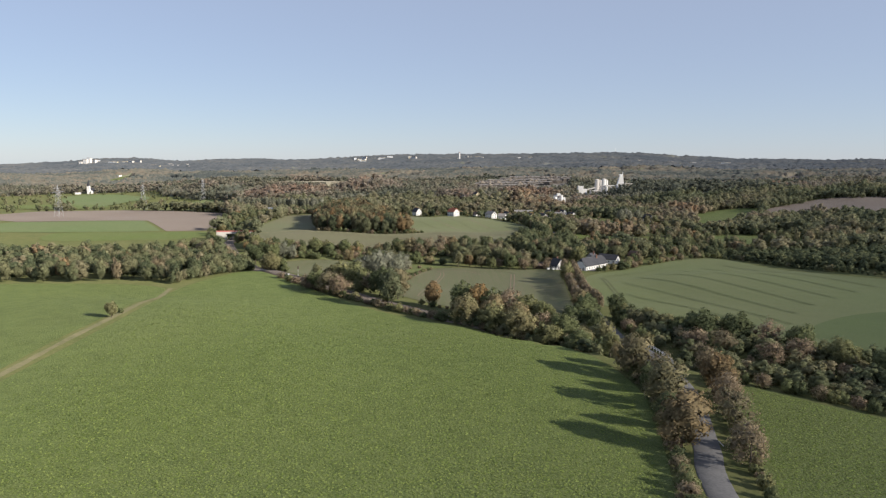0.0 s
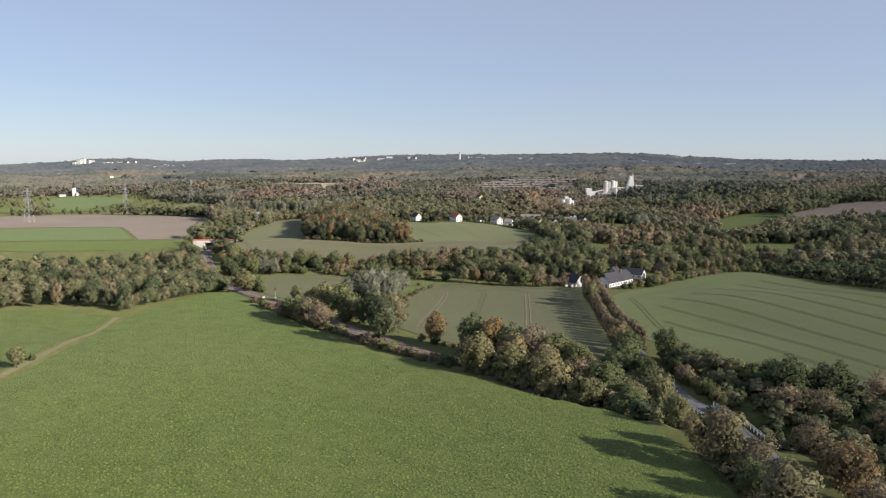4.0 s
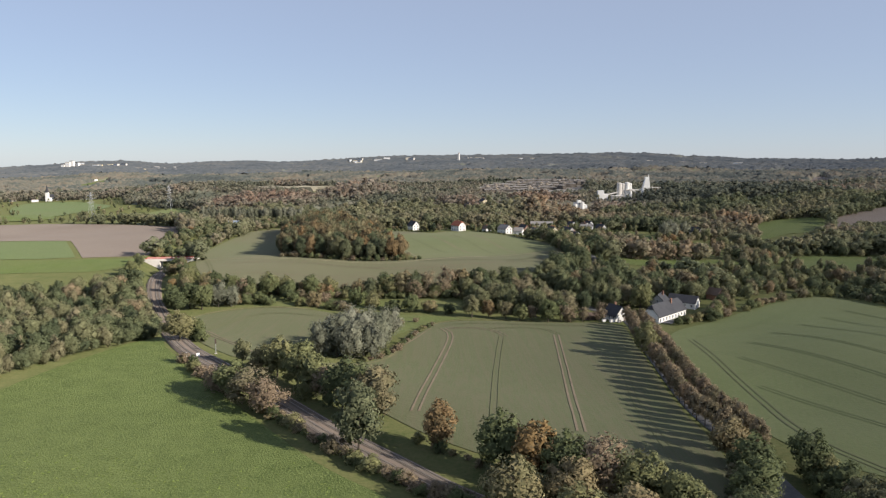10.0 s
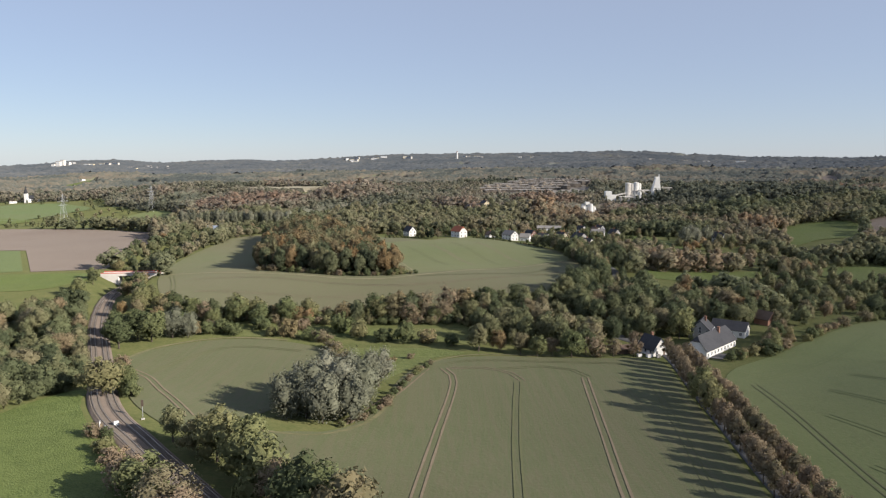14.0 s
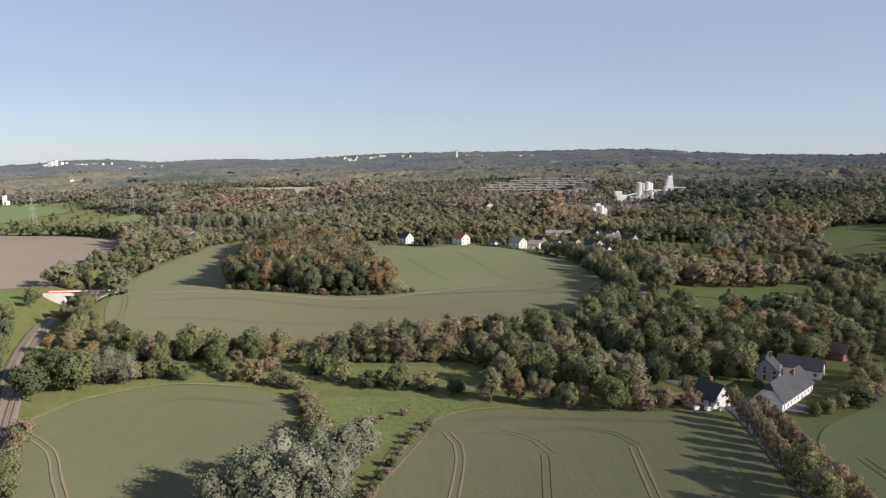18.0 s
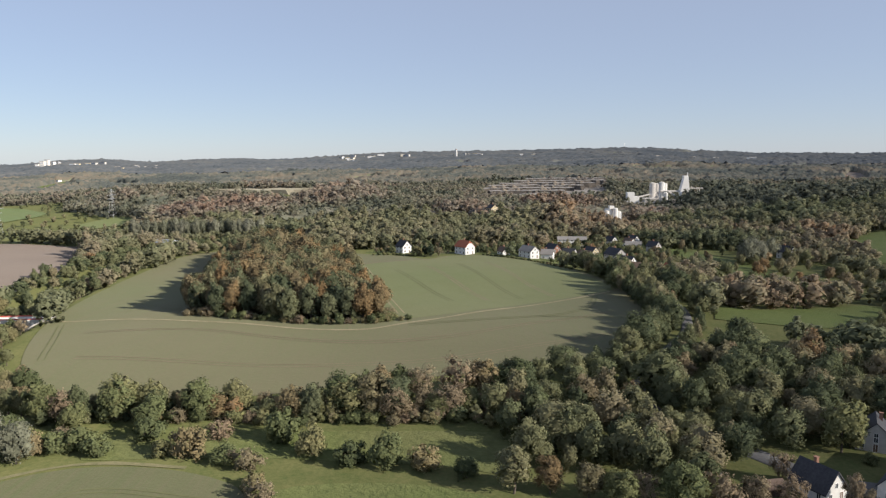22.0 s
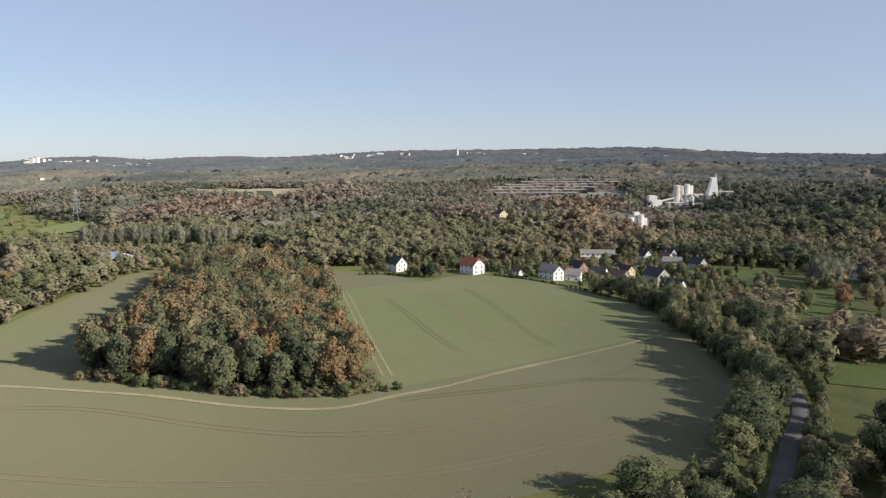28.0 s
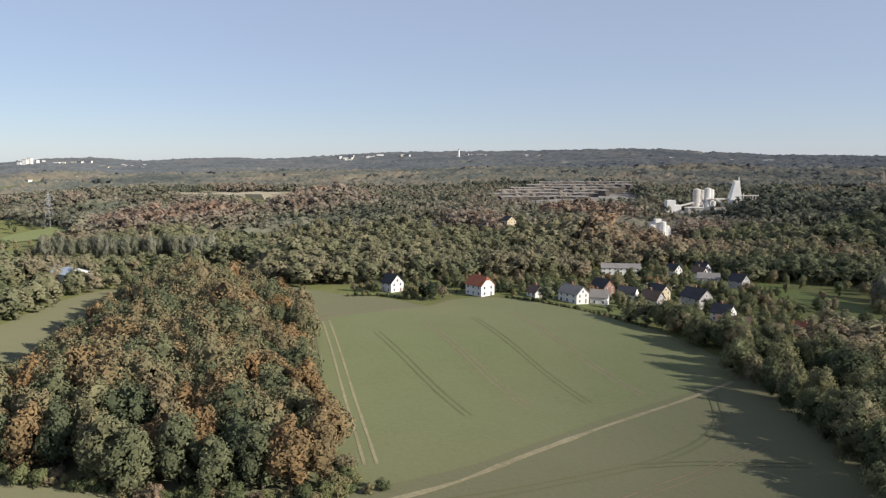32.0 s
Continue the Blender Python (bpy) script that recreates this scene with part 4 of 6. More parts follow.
grove("woodland", "dense mixed autumn wood behind the farm", away(scatter(FARM_WOOD, 8.8, seed=3), ROAD, 3.6), 7, 15, PX, wood_mixed, 41, (0.38, 0.28), 1.12)
for x, y, h, s in ((117, 481, 4, "bush"), (123, 485, 4.5, "bush"), (129, 490, 5, "bush"), (134, 494, 6, "bare"), (138, 501, 7, "oak"), (143, 508, 8, "oak"), (126, 531, 10, "oak"), (140, 529, 9, "tall"), (107, 505, 3, "bush"), (108, 515, 11, "oak"), (121, 487, 3, "bush"), (148, 515, 8, "bare")):
    tree(s, x, y, h, 1.05, "farm wood trees")
# the dark wood behind the brow of the east field, and the poplar row beyond it
BROW_WOOD = [(226, 552), (238, 520), (250, 478), (262, 432), (292, 386), (345, 352), (470, 340), (480, 560), (400, 575), (300, 580), (250, 566)]
grove("woodland", "dark wood in the dip behind the east field", scatter(BROW_WOOD, 8.0, seed=58), 6, 10, PM, wood_mixed, 59, (0.08, 0.14), 1.25)
brow_edge = [(p.x, p.y) for p in catmull([(222, 548), (234, 520), (246, 478), (258, 432), (288, 384), (330, 356)], 4.0)]
grove("hedgerow_trees", "bushes along the brow of the east field", brow_edge, 2.5, 5.5, PM, wood_mixed, 60, (0.25, 0.2), 1.3)
row_pts = [(284 + 5.0 * k + rng.uniform(-1, 1), 618 - 0.8 * k + rng.uniform(-5, 5)) for k in range(30)]
grove("hedgerow_trees", "tall pale-topped trees beyond the east field", row_pts, 13, 16, PX, wood_mixed, 61, (0.55, 0.2), 0.85)
# the copse: the trees on its sunny front stand out singly, those behind make one canopy
copse_pts = scatter(COPSE, 6.9, jitter=0.34, seed=4)
cx, cy = np.array([p[0] for p in copse_pts]), np.array([p[1] for p in copse_pts])
rim = edge_distance(cx, cy, COPSE)
front = (rim < 9) & (cy < 760)
for x, y in zip(cx[front], cy[front]):
    tree("copse", x, y, rng.uniform(12, 16.5), rng.uniform(0.92, 1.12), "copse trees")
grove("copse_canopy", "domed copse of rust, brown and olive beeches", [p for p, f in zip(copse_pts, front) if not f], 16, 21.5, PX, wood_autumn, 42, (0.52, 0.30), 0.92, COPSE)
for a, b in zip(COPSE[:6], COPSE[1:7]):
    along([a, b], 2.6, [("bush", 3), ("thorn", 1)], 2.0, 4.5, (0.9, 1.3), 1.2, "copse-edge bushes")
along([(-20, 619), (-8, 620)], 2.2, [("bush", 1)], 1.8, 3.0, (0.9, 1.3), 1.0, "copse-edge bushes")
# the wood left of the railway, and both sides of the line to the bridge
LEFT_WOOD = [(-128, 354), (-118, 385), (-106, 424), (-114, 444), (-132, 480), (-151, 525), (-164, 552), (-172, 545), (-185, 512), (-245, 500), (-310, 500), (-420, 490), (-420, 400), (-320, 388), (-230, 370), (-160, 362)]
edge_pts = [(p.x, p.y) for p in catmull([(-128, 356), (-118, 386), (-107, 424), (-114, 446), (-132, 482), (-151, 524), (-166, 556)], 4.5)]
grove("woodland_edge", "sunlit edge of the wood beside the railway", edge_pts, 5, 9, PX, wood_mixed, 49, (0.34, 0.26), 1.2)
left_pts = away(scatter(LEFT_WOOD, 9.0, seed=5), RAIL, 7.5)
grove("woodland", "mixed autumn wood beside the railway", [p for p in left_pts if p[0] > -220], 7.5, 11.5, PX, wood_mixed, 43, (0.34, 0.26))
grove("woodland", "outer part of the wood by the railway", [p for p in left_pts if p[0] <= -220], 7.5, 11, PM, wood_mixed, 44, (0.34, 0.26))
LINE_WOOD = [(-110, 468), (-120, 480), (-104, 494), (-94, 503), (-98, 524), (-118, 545), (-136, 572), (-150, 600), (-156, 600), (-154, 570), (-138, 530), (-126, 492)]
for x, y in scatter([p for p in LINE_WOOD if p[1] > 515], 8.5, seed=6):
    tree(choose([("oak", 4), ("tall", 2), ("bare", 1)]), x, y, rng.uniform(6, 9.5), rng.uniform(1.0, 1.25), "trees right of the railway")
for x, y, h, s, w in ((-119, 487, 13, "oak", 1.2), (-117, 500, 13, "oak", 1.15), (-110, 496, 12.5, "oak", 1.15), (-104, 502, 12, "willow", 0.95), (-98, 503, 10.5, "willow", 0.95), (-126, 505, 11, "oak", 1.1), (-112, 509, 12, "tall", 1.1), (-105, 512, 10, "oak", 1.1),
                      (-92, 509, 5, "bush", 1.2), (-86, 510, 6, "bush", 1.1), (-94, 522, 8, "oak", 1.1), (-75, 525, 9, "oak", 1.2), (-174, 572, 9, "oak", 1.1), (-180, 585, 7, "tall", 1.1), (-182, 604, 8, "tall", 1.1), (-163, 606, 8, "oak", 1.1), (-160, 618, 7, "bare", 1.1), (-165, 622, 9, "oak", 1.0), (-158, 596, 8, "oak", 1.1), (-156, 584, 7, "bush", 0.9), (-188, 618, 6, "bush", 1.0), (-190, 655, 9, "oak", 1.1), (-170, 652, 8, "tall", 1.1)):
    tree(s, x, y, h, w, "trees right of the railway")
along([(-84, 413), (-94, 432), (-101, 446), (-107, 460)], 3.2, [("bush", 3), ("thorn", 1)], 3.2, 5.2, (0.7, 1.0), 0.6, "railway bushes")
WEST_BAND = [(-168, 648), (-162, 660), (-173, 760), (-172, 840), (-142, 888), (-95, 886), (-95, 915), (-170, 930), (-215, 850), (-212, 760), (-205, 700), (-190, 650)]
grove("woodland", "tree belt along the edge of the wheat field", scatter(WEST_BAND, 8.4, seed=8), 6, 9.5, PH, wood_mixed, 45, (0.34, 0.24), 1.15)
# east edge of the wheat round the copse, and the lane below the village
EAST_BAND = [(66, 580), (88, 606), (98, 640), (101, 670), (102, 700), (98, 732), (89, 764), (96, 768), (108, 752), (122, 735), (138, 714), (136, 690), (126, 668), (119, 640), (108, 620), (96, 598), (82, 576)]
grove("woodland", "trees along the lane below the village", away(scatter(EAST_BAND, 8.2, seed=9), ROAD, 5.2), 8, 15.5, PX, wood_mixed, 46, (0.38, 0.26), 1.1)
cover_pts = [(p.x + (4.4 if k % 2 else -4.4), p.y + (-2.4 if k % 2 else 2.4)) for k, p in enumerate(catmull(ROAD[14:21], 4.2))]
grove("hedgerow_trees", "trees on both sides of the lane", cover_pts, 5.5, 9, PX, wood_mixed, 57, (0.34, 0.26), 1.15)
lane_pts = [(p.x + (1.5 if k % 2 else -1.5), p.y) for k, p in enumerate(catmull([(70, 584), (84, 606), (93, 626), (97, 648), (98, 680), (97, 706)], 5.2))]
# low tone: darker trees, with their shaded sides painted in as well
grove("hedgerow_trees", "dark trees at the field's edge along the lane", lane_pts, 8, 14, PX, wood_mixed, 56, (0.18, 0.22), 1.05)

# ---- the woods further off ----
CLEAR = [NEAR_FIELD, WEST_FIELD, EAST_NEAR, EAST_RISE, MID_FIELD, SMALL_FIELD, FAR_FIELD, PLOUGHED, WEST_GREEN, WEST_MEADOW, VALLEY_MEADOW, EAST_MEADOW, EAST_PADDOCK, RIVER_MEADOW, HILL_GREEN, HILL_BROWN, FAR_GREEN, FAR_PALE, FAR_STRIP, HILL_LEFT, HILL_NEXT, HILL_RIGHT]
PLANTED = [FARM_WOOD, COPSE, LEFT_WOOD, LINE_WOOD, WEST_BAND, EAST_BAND]
VILLAGE = [(-40, 826), (30, 822), (60, 806), (88, 778), (105, 755), (128, 738), (150, 745), (170, 800), (180, 850), (182, 925), (165, 950), (110, 945), (90, 900), (60, 880), (0, 870), (-35, 860)]
QUARRY = [(80, 1320), (80, 1470), (130, 1590), (250, 1680), (290, 1560), (270, 1420), (240, 1310), (150, 1290)]
PLANT_YARD = [(238, 1228), (242, 1262), (285, 1310), (420, 1430), (430, 1380), (365, 1240), (300, 1226)]
LANDFILL = [(-345, 1325), (-160, 1310), (-140, 1400), (-240, 1445), (-345, 1430)]
WEST_OPEN = [(-262, 945), (-330, 1180), (-480, 1300), (-560, 1480), (-760, 1500), (-900, 1250), (-620, 930), (-520, 800), (-480, 940), (-340, 950)]
SIDE_OPEN = [(150, 520), (200, 552), (245, 556), (330, 600), (420, 600), (420, 640), (355, 655), (352, 700), (300, 715), (240, 705), (190, 640), (168, 615), (172, 560)]
HILL_FOOT = [(270, 770), (300, 745), (345, 790), (400, 830), (376, 846), (340, 838), (298, 812)]
RIVER_OPEN = [(132, 690), (142, 716), (160, 740), (186, 900), (235, 880), (262, 800), (262, 725), (215, 692)]
SCARP = [(-16, 1105), (-14, 1160), (6, 1165), (12, 1120), (4, 1095)]
SILO_YARD = [(170, 1052), (210, 1052), (210, 1092), (170, 1092)]
BRIDGE_OPEN = [(-138, 552), (-166, 556), (-190, 515), (-420, 500), (-420, 640), (-330, 630), (-240, 645), (-196, 650), (-168, 650), (-158, 640)]
WEST_FIELDS = [(-196, 652), (-240, 640), (-262, 632), (-440, 636), (-520, 800), (-500, 930), (-420, 950), (-262, 905), (-215, 780)]
FRONT_OPEN = [(116, 612), (165, 604), (205, 612), (205, 645), (122, 642)]
WILLOW_OPEN = [(-268, 955), (-140, 960), (-140, 1000), (-268, 1000)]
HOUSE_GAP = [(-62, 838), (-20, 815), (0, 795), (22, 815), (22, 850), (-30, 862), (-60, 856)]
OPEN = [(-140, 540), (140, 540), (130, 640), (80, 640), (60, 600), (-140, 600)]
HOLES = [OPEN, BRIDGE_OPEN, HOUSE_GAP, WEST_FIELDS, FRONT_OPEN, WILLOW_OPEN] + CLEAR + PLANTED + [VILLAGE, QUARRY, PLANT_YARD, LANDFILL, SILO_YARD, WEST_OPEN, SIDE_OPEN, RIVER_OPEN, SCARP, HILL_FOOT]


# stands of one kind: middle, half widths, tone, relative height
# the stand at (420, 1200): dark conifers, with their slope's shade in the tone
STANDS = [(-205, 945, 75, 32, 0.45, 0.55), (-105, 1290, 62, 110, 0.80, 1.75), (-250, 1175, 80, 105, 0.97, 1.35), (-158, 1078, 42, 26, 0.86, 0.55), (-330, 1130, 24, 30, 0.05, 1.5), (20, 1010, 110, 60, 0.45, 1.25), (160, 1240, 60, 40, 0.93, 1.2), (-20, 940, 70, 45, 0.5, 1.2), (160, 1010, 60, 60, 0.85, 1.25), (30, 1700, 200, 90, 0.2, 1.3), (420, 1200, 130, 180, 0.12, 1.35), (330, 1010, 60, 50, 0.3, 1.3)]


def woods(name, label, y0, y1, gap, h, wide, protos, mat, seed, hole=HOLES):
    """Very many distant trees joined into one woodland."""
    g = np.random.default_rng(seed)
    half = 0.63 * y1 + 60
    X, Y = np.meshgrid(np.arange(-half, half, float(gap)), np.arange(y0, y1, gap * 0.87))
    X[1::2] += gap / 2
    X, Y = X.ravel() + g.uniform(-0.4, 0.4, X.size) * gap, Y.ravel() + g.uniform(-0.4, 0.4, Y.size) * gap
    ok = (np.abs(X) < 0.63 * Y + 60) & (Y >= y0) & (Y < y1)
    for p in hole:
        ok &= ~inside(X, Y, p)
    X, Y = X[ok], Y[ok]
    Z = height(X, Y)
    def stand(s, k):
        return np.array([noise.noise((a / s, b / s, k)) for a, b in zip(X, Y)])
    broad, small = stand(130.0, seed), stand(38.0, seed + 5.0)
    ok = small > -0.80                                   # glades
    # eastern trees get a darker tint: their shaded sides are put into it
    shady = np.clip((X - 0.10 * Y - 20) / 60, 0, 1) * (Y < 1550)
    T = np.clip(0.50 + 0.60 * broad + 0.35 * small + g.normal(0, 0.075, len(X)) - 0.05 * shady, 0, 1)
    H = h * np.exp(g.normal(0, 0.14, len(X))) * (1 + 0.55 * stand(75.0, seed + 9.0))
    for a, b, ra, rb, tone, tall in STANDS:
        k = np.clip(2.0 - 1.6 * np.hypot((X - a) / ra, (Y - b) / rb), 0, 1)
        T, H = T * (1 - k) + k * np.clip(tone + g.normal(0, 0.07, len(X)), 0, 1), H * (1 + k * (tall - 1))
    X, Y, Z, T, H = X[ok], Y[ok], Z[ok], T[ok], H[ok]
    return joined(name, label, X, Y, Z, H, T, wide, protos, mat, g)


PA = [crown(200 + k, 0.0, 1.0, 0.40, 9, 210, 0.054, 0.84, 0.0, 1.1, 0.20, 0.62) for k in range(5)] + [crown(206 + k, 0.0, 1.15, 0.29, 9, 190, 0.052, 0.84, 0.3, 1.5, 0.20, 0.62) for k in range(4)]
PB = [crown(210 + k, 0.0, 1.0, 0.42, 5, 104, 0.066, 0.80, 0.0, 1.1, 0.24, 0.6) for k in range(5)] + [crown(216 + k, 0.0, 1.15, 0.31, 5, 98, 0.064, 0.80, 0.3, 1.5, 0.24, 0.6) for k in range(4)]
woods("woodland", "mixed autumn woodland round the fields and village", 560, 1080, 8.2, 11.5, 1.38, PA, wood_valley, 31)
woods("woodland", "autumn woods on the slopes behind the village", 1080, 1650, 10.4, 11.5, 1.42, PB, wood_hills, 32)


def canopy(name, label, y0, y1, near, h, mat, seed, hole=HOLES, sink=False):
    """Woods so far off that their crowns melt together: one uneven roof of leaves over the hills, open where fields lie."""
    g = np.random.default_rng(seed)
    ys = [y0]
    while ys[-1] < y1:
        ys.append(ys[-1] + near * (ys[-1] / y0) ** 1.2)
    u = np.linspace(-0.66, 0.66, int(1.32 * y0 / (near * 0.62)))
    U, Y = np.meshgrid(u, np.array(ys))
    Y = Y + g.uniform(-0.35, 0.35, Y.shape) * near * (Y / y0) ** 1.2
    X = U * Y + g.uniform(-0.35, 0.35, Y.shape) * near * 0.6 * Y / y0
    def cells(s, k):
        return np.array([noise.noise((a / s, b / s, k)) for a, b in zip(X.ravel(), Y.ravel())]).reshape(X.shape)
    broad, mid, small = cells(260.0, seed), cells(90.0, seed + 3.0), cells(26.0, seed + 7.0)
    covered = np.zeros(X.shape, bool)
    for p in hole:
        covered |= inside(X.ravel(), Y.ravel(), p).reshape(X.shape)
    for _ in range(2 if sink else 0):                    # the gap-filling sheet stops short of the wood's edge
        c = np.pad(covered, 1, mode="edge")
        covered = c[1:-1, 1:-1] | c[:-2, 1:-1] | c[2:, 1:-1] | c[1:-1, :-2] | c[1:-1, 2:]
    open_land = 0 * X if sink else np.clip(((0.62 * broad + 0.75 * mid) - 0.33) / 0.05, 0, 1)         # fields between the woods
    T = np.clip(0.42 + 0.55 * broad + 0.45 * cells(55.0, seed + 11.0) + 0.2 * small + g.normal(0, 0.10, X.shape), 0, 0.86)
    T = np.where(open_land > 0.5, np.clip(0.95 + 0.12 * broad, 0.89, 1.0), T)
    top = h * (1 + 0.35 * mid + 0.35 * small + 0.22 * g.normal(size=X.shape)) * (1 - open_land)
    V = np.stack([X, Y, height(X, Y) + np.where(covered, -1.5, np.maximum(top, 0.8))], -1).reshape(-1, 3)
    n = np.arange(X.size).reshape(X.shape)
    F = np.stack([n[:-1, :-1], n[:-1, 1:], n[1:, 1:], n[1:, :-1]], -1).reshape(-1, 4)
    ok = ~covered.ravel()[F].all(1)
    ob = new(name, mesh_np(name, V, F[ok], mat, T.ravel(), smooth=True))
    return tagged(ob, label, "woodland", kind="stuff")


# leaf sheets added below the crowns to lighten the dark gaps between them
canopy("undergrowth", "added leaf sheet lightening the gaps in woods round the village", 560, 1080, 6.0, 4.5, wood_valley, 31, sink=True)
canopy("undergrowth", "added leaf sheet lightening the gaps in the hillside woods", 1075, 1655, 7.0, 5.5, wood_hills, 32, sink=True)
# the haze over these far woods is painted into their leaf colours
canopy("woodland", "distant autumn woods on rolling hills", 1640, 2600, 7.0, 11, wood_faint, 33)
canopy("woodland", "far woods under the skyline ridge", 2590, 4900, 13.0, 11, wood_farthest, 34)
open_pts = [p for p in scatter(WEST_OPEN, 30, [FAR_GREEN, FAR_PALE, FAR_STRIP, PLOUGHED], seed=21)]
grove("hedgerow_trees", "scattered hedgerow trees between distant fields", open_pts, 5, 9, PA, wood_mixed, 47, (0.4, 0.2), 1.2)
side_pts = scatter(SIDE_OPEN, 10.5, [EAST_PADDOCK, EAST_RISE, EAST_MEADOW], seed=22) + scatter(RIVER_OPEN, 19, [], seed=23)
grove("valley_trees", "scattered tan and olive trees in the side valley", side_pts, 6, 11, PX, wood_mixed, 48, (0.48, 0.25), 1.15)


# ---- building materials ----
white_wall = plain_material("white_render", (0.66, 0.65, 0.62), (0.82, 0.81, 0.78), 0.8, 0.85, 0.1)
cream_wall = plain_material("cream_render", (0.55, 0.47, 0.30), (0.68, 0.60, 0.42), 0.8, 0.85, 0.1)
grey_wall = plain_material("grey_render", (0.38, 0.36, 0.34), (0.52, 0.50, 0.47), 0.8, 0.85, 0.1)
brick_wall = plain_material("brick_wall", (0.24, 0.13, 0.09), (0.36, 0.20, 0.14), 2.0, 0.9, 0.3)
slate = plain_material("dark_slate", (0.032, 0.033, 0.038), (0.065, 0.066, 0.072), 1.8, 0.75, 0.4, 0.04, 0.2)
tile_red = plain_material("red_roof_tiles", (0.26, 0.085, 0.05), (0.40, 0.15, 0.09), 1.8, 0.8, 0.4, 0.04)
tile_brown = plain_material("brown_roof_tiles", (0.12, 0.085, 0.065), (0.21, 0.15, 0.115), 1.8, 0.8, 0.4, 0.04)
tile_grey = plain_material("grey_roof_tiles", (0.20, 0.19, 0.18), (0.32, 0.30, 0.28), 1.8, 0.8, 0.4, 0.04)
frame_white = plain_material("white_window_frame", (0.70, 0.70, 0.69), (0.82, 0.82, 0.81), 3.0, 0.6, 0.0)
glass = plain_material("window_glass", (0.020, 0.024, 0.030), (0.045, 0.050, 0.060), 0.5, 0.12, 0.0, 0.02, 0.6)
door_green = plain_material("green_painted_wood", (0.02, 0.045, 0.035), (0.04, 0.07, 0.055), 3.0, 0.6, 0.1)
door_brown = plain_material("brown_door_wood", (0.09, 0.055, 0.035), (0.15, 0.095, 0.06), 3.0, 0.7, 0.2)
red_paint = plain_material("red_railing_paint", (0.42, 0.07, 0.05), (0.55, 0.11, 0.08), 2.0, 0.6, 0.1)
pale_concrete = plain_material("pale_concrete", (0.52, 0.49, 0.45), (0.70, 0.67, 0.62), 0.5, 0.85, 0.15)
quarry_stone = plain_material("quarry_stone", (0.130, 0.118, 0.105), (0.270, 0.248, 0.222), 0.06, 0.95, 0.6, 1.5)
bare_earth = plain_material("bare_earth", (0.20, 0.165, 0.125), (0.31, 0.26, 0.20), 0.08, 0.95, 0.4, 0.6)
sheet_blue = plain_material("blue_grey_cladding", (0.30, 0.36, 0.44), (0.42, 0.48, 0.55), 0.5, 0.6, 0.1)
dark_timber = plain_material("dark_timber", (0.06, 0.045, 0.035), (0.11, 0.085, 0.065), 3.0, 0.85, 0.3)
rubber = plain_material("tyre_rubber", (0.02, 0.02, 0.02), (0.035, 0.035, 0.035), 4.0, 0.8, 0.1)
car_white = plain_material("white_car_paint", (0.70, 0.70, 0.70), (0.78, 0.78, 0.78), 0.5, 0.25, 0.0, 0.02, 0.6)
car_dark = plain_material("dark_car_paint", (0.03, 0.035, 0.045), (0.05, 0.055, 0.065), 0.5, 0.25, 0.0, 0.02, 0.6)

# sleepers of both tracks
g = Geo()
for x, y, a in sleepers:
    g.box(x, y, float(height(x, y)) + 0.50, 0.26, 2.6, 0.20, a)
sl = new("sleepers", g.mesh("sleepers", sleeper_wood))
sl.parent = railway
tagged(sl, "weathered brown sleepers", kind="stuff")


# ---- houses ----
def roof_geo(w, l, eave, rise, hip=0.0, over=0.45, thick=0.24):
    """Two slopes, with clipped gables where hip is above 0."""
    W, L = w / 2 + over, l / 2 + over
    zo = eave - over * rise / (w / 2)
    top, xh, zh = eave + rise, w / 2 * hip, eave + rise * (1 - hip)
    hl = hip * w * 0.42
    up = [(-W, -L, zo), (W, -L, zo), (W, L, zo), (-W, L, zo), (-xh, -L, zh), (xh, -L, zh), (xh, L, zh), (-xh, L, zh), (0, -L + hl, top), (0, L - hl, top)]
    if hip:
        fs = [(1, 2, 6, 9, 8, 5), (3, 0, 4, 8, 9, 7), (4, 5, 8), (6, 7, 9)]
        rim = [0, 4, 5, 1, 2, 6, 7, 3]
    else:
        fs = [(1, 2, 9, 8), (3, 0, 8, 9)]
        rim = [0, 8, 1, 2, 9, 3]
    g = Geo()
    vs = [Vector(v) + Vector((0, 0, thick)) for v in up] + [Vector(v) for v in up]
    n = len(up)
    allf = list(fs) + [tuple(n + i for i in reversed(f)) for f in fs]
    allf += [(n + a, n + b, b, a) for a, b in zip(rim, rim[1:] + rim[:1])]
    return g.add(vs, allf)


def wall_geo(w, l, eave, rise, hip=0.0):
    xh, zh = w / 2 * hip, eave + rise * (1 - hip) - 0.03
    prof = [(-w / 2, -1.5), (w / 2, -1.5), (w / 2, eave)] + ([(xh, zh), (-xh, zh)] if hip else [(0, zh)]) + [(-w / 2, eave)]
    n = len(prof)
    vs = [(x, -l / 2, z) for x, z in prof] + [(x, l / 2, z) for x, z in prof]
    fs = [tuple(range(n)), tuple(range(2 * n - 1, n - 1, -1))] + [((i + 1) % n, i, n + i, n + (i + 1) % n) for i in range(n)]
    return Geo().add(vs, fs)


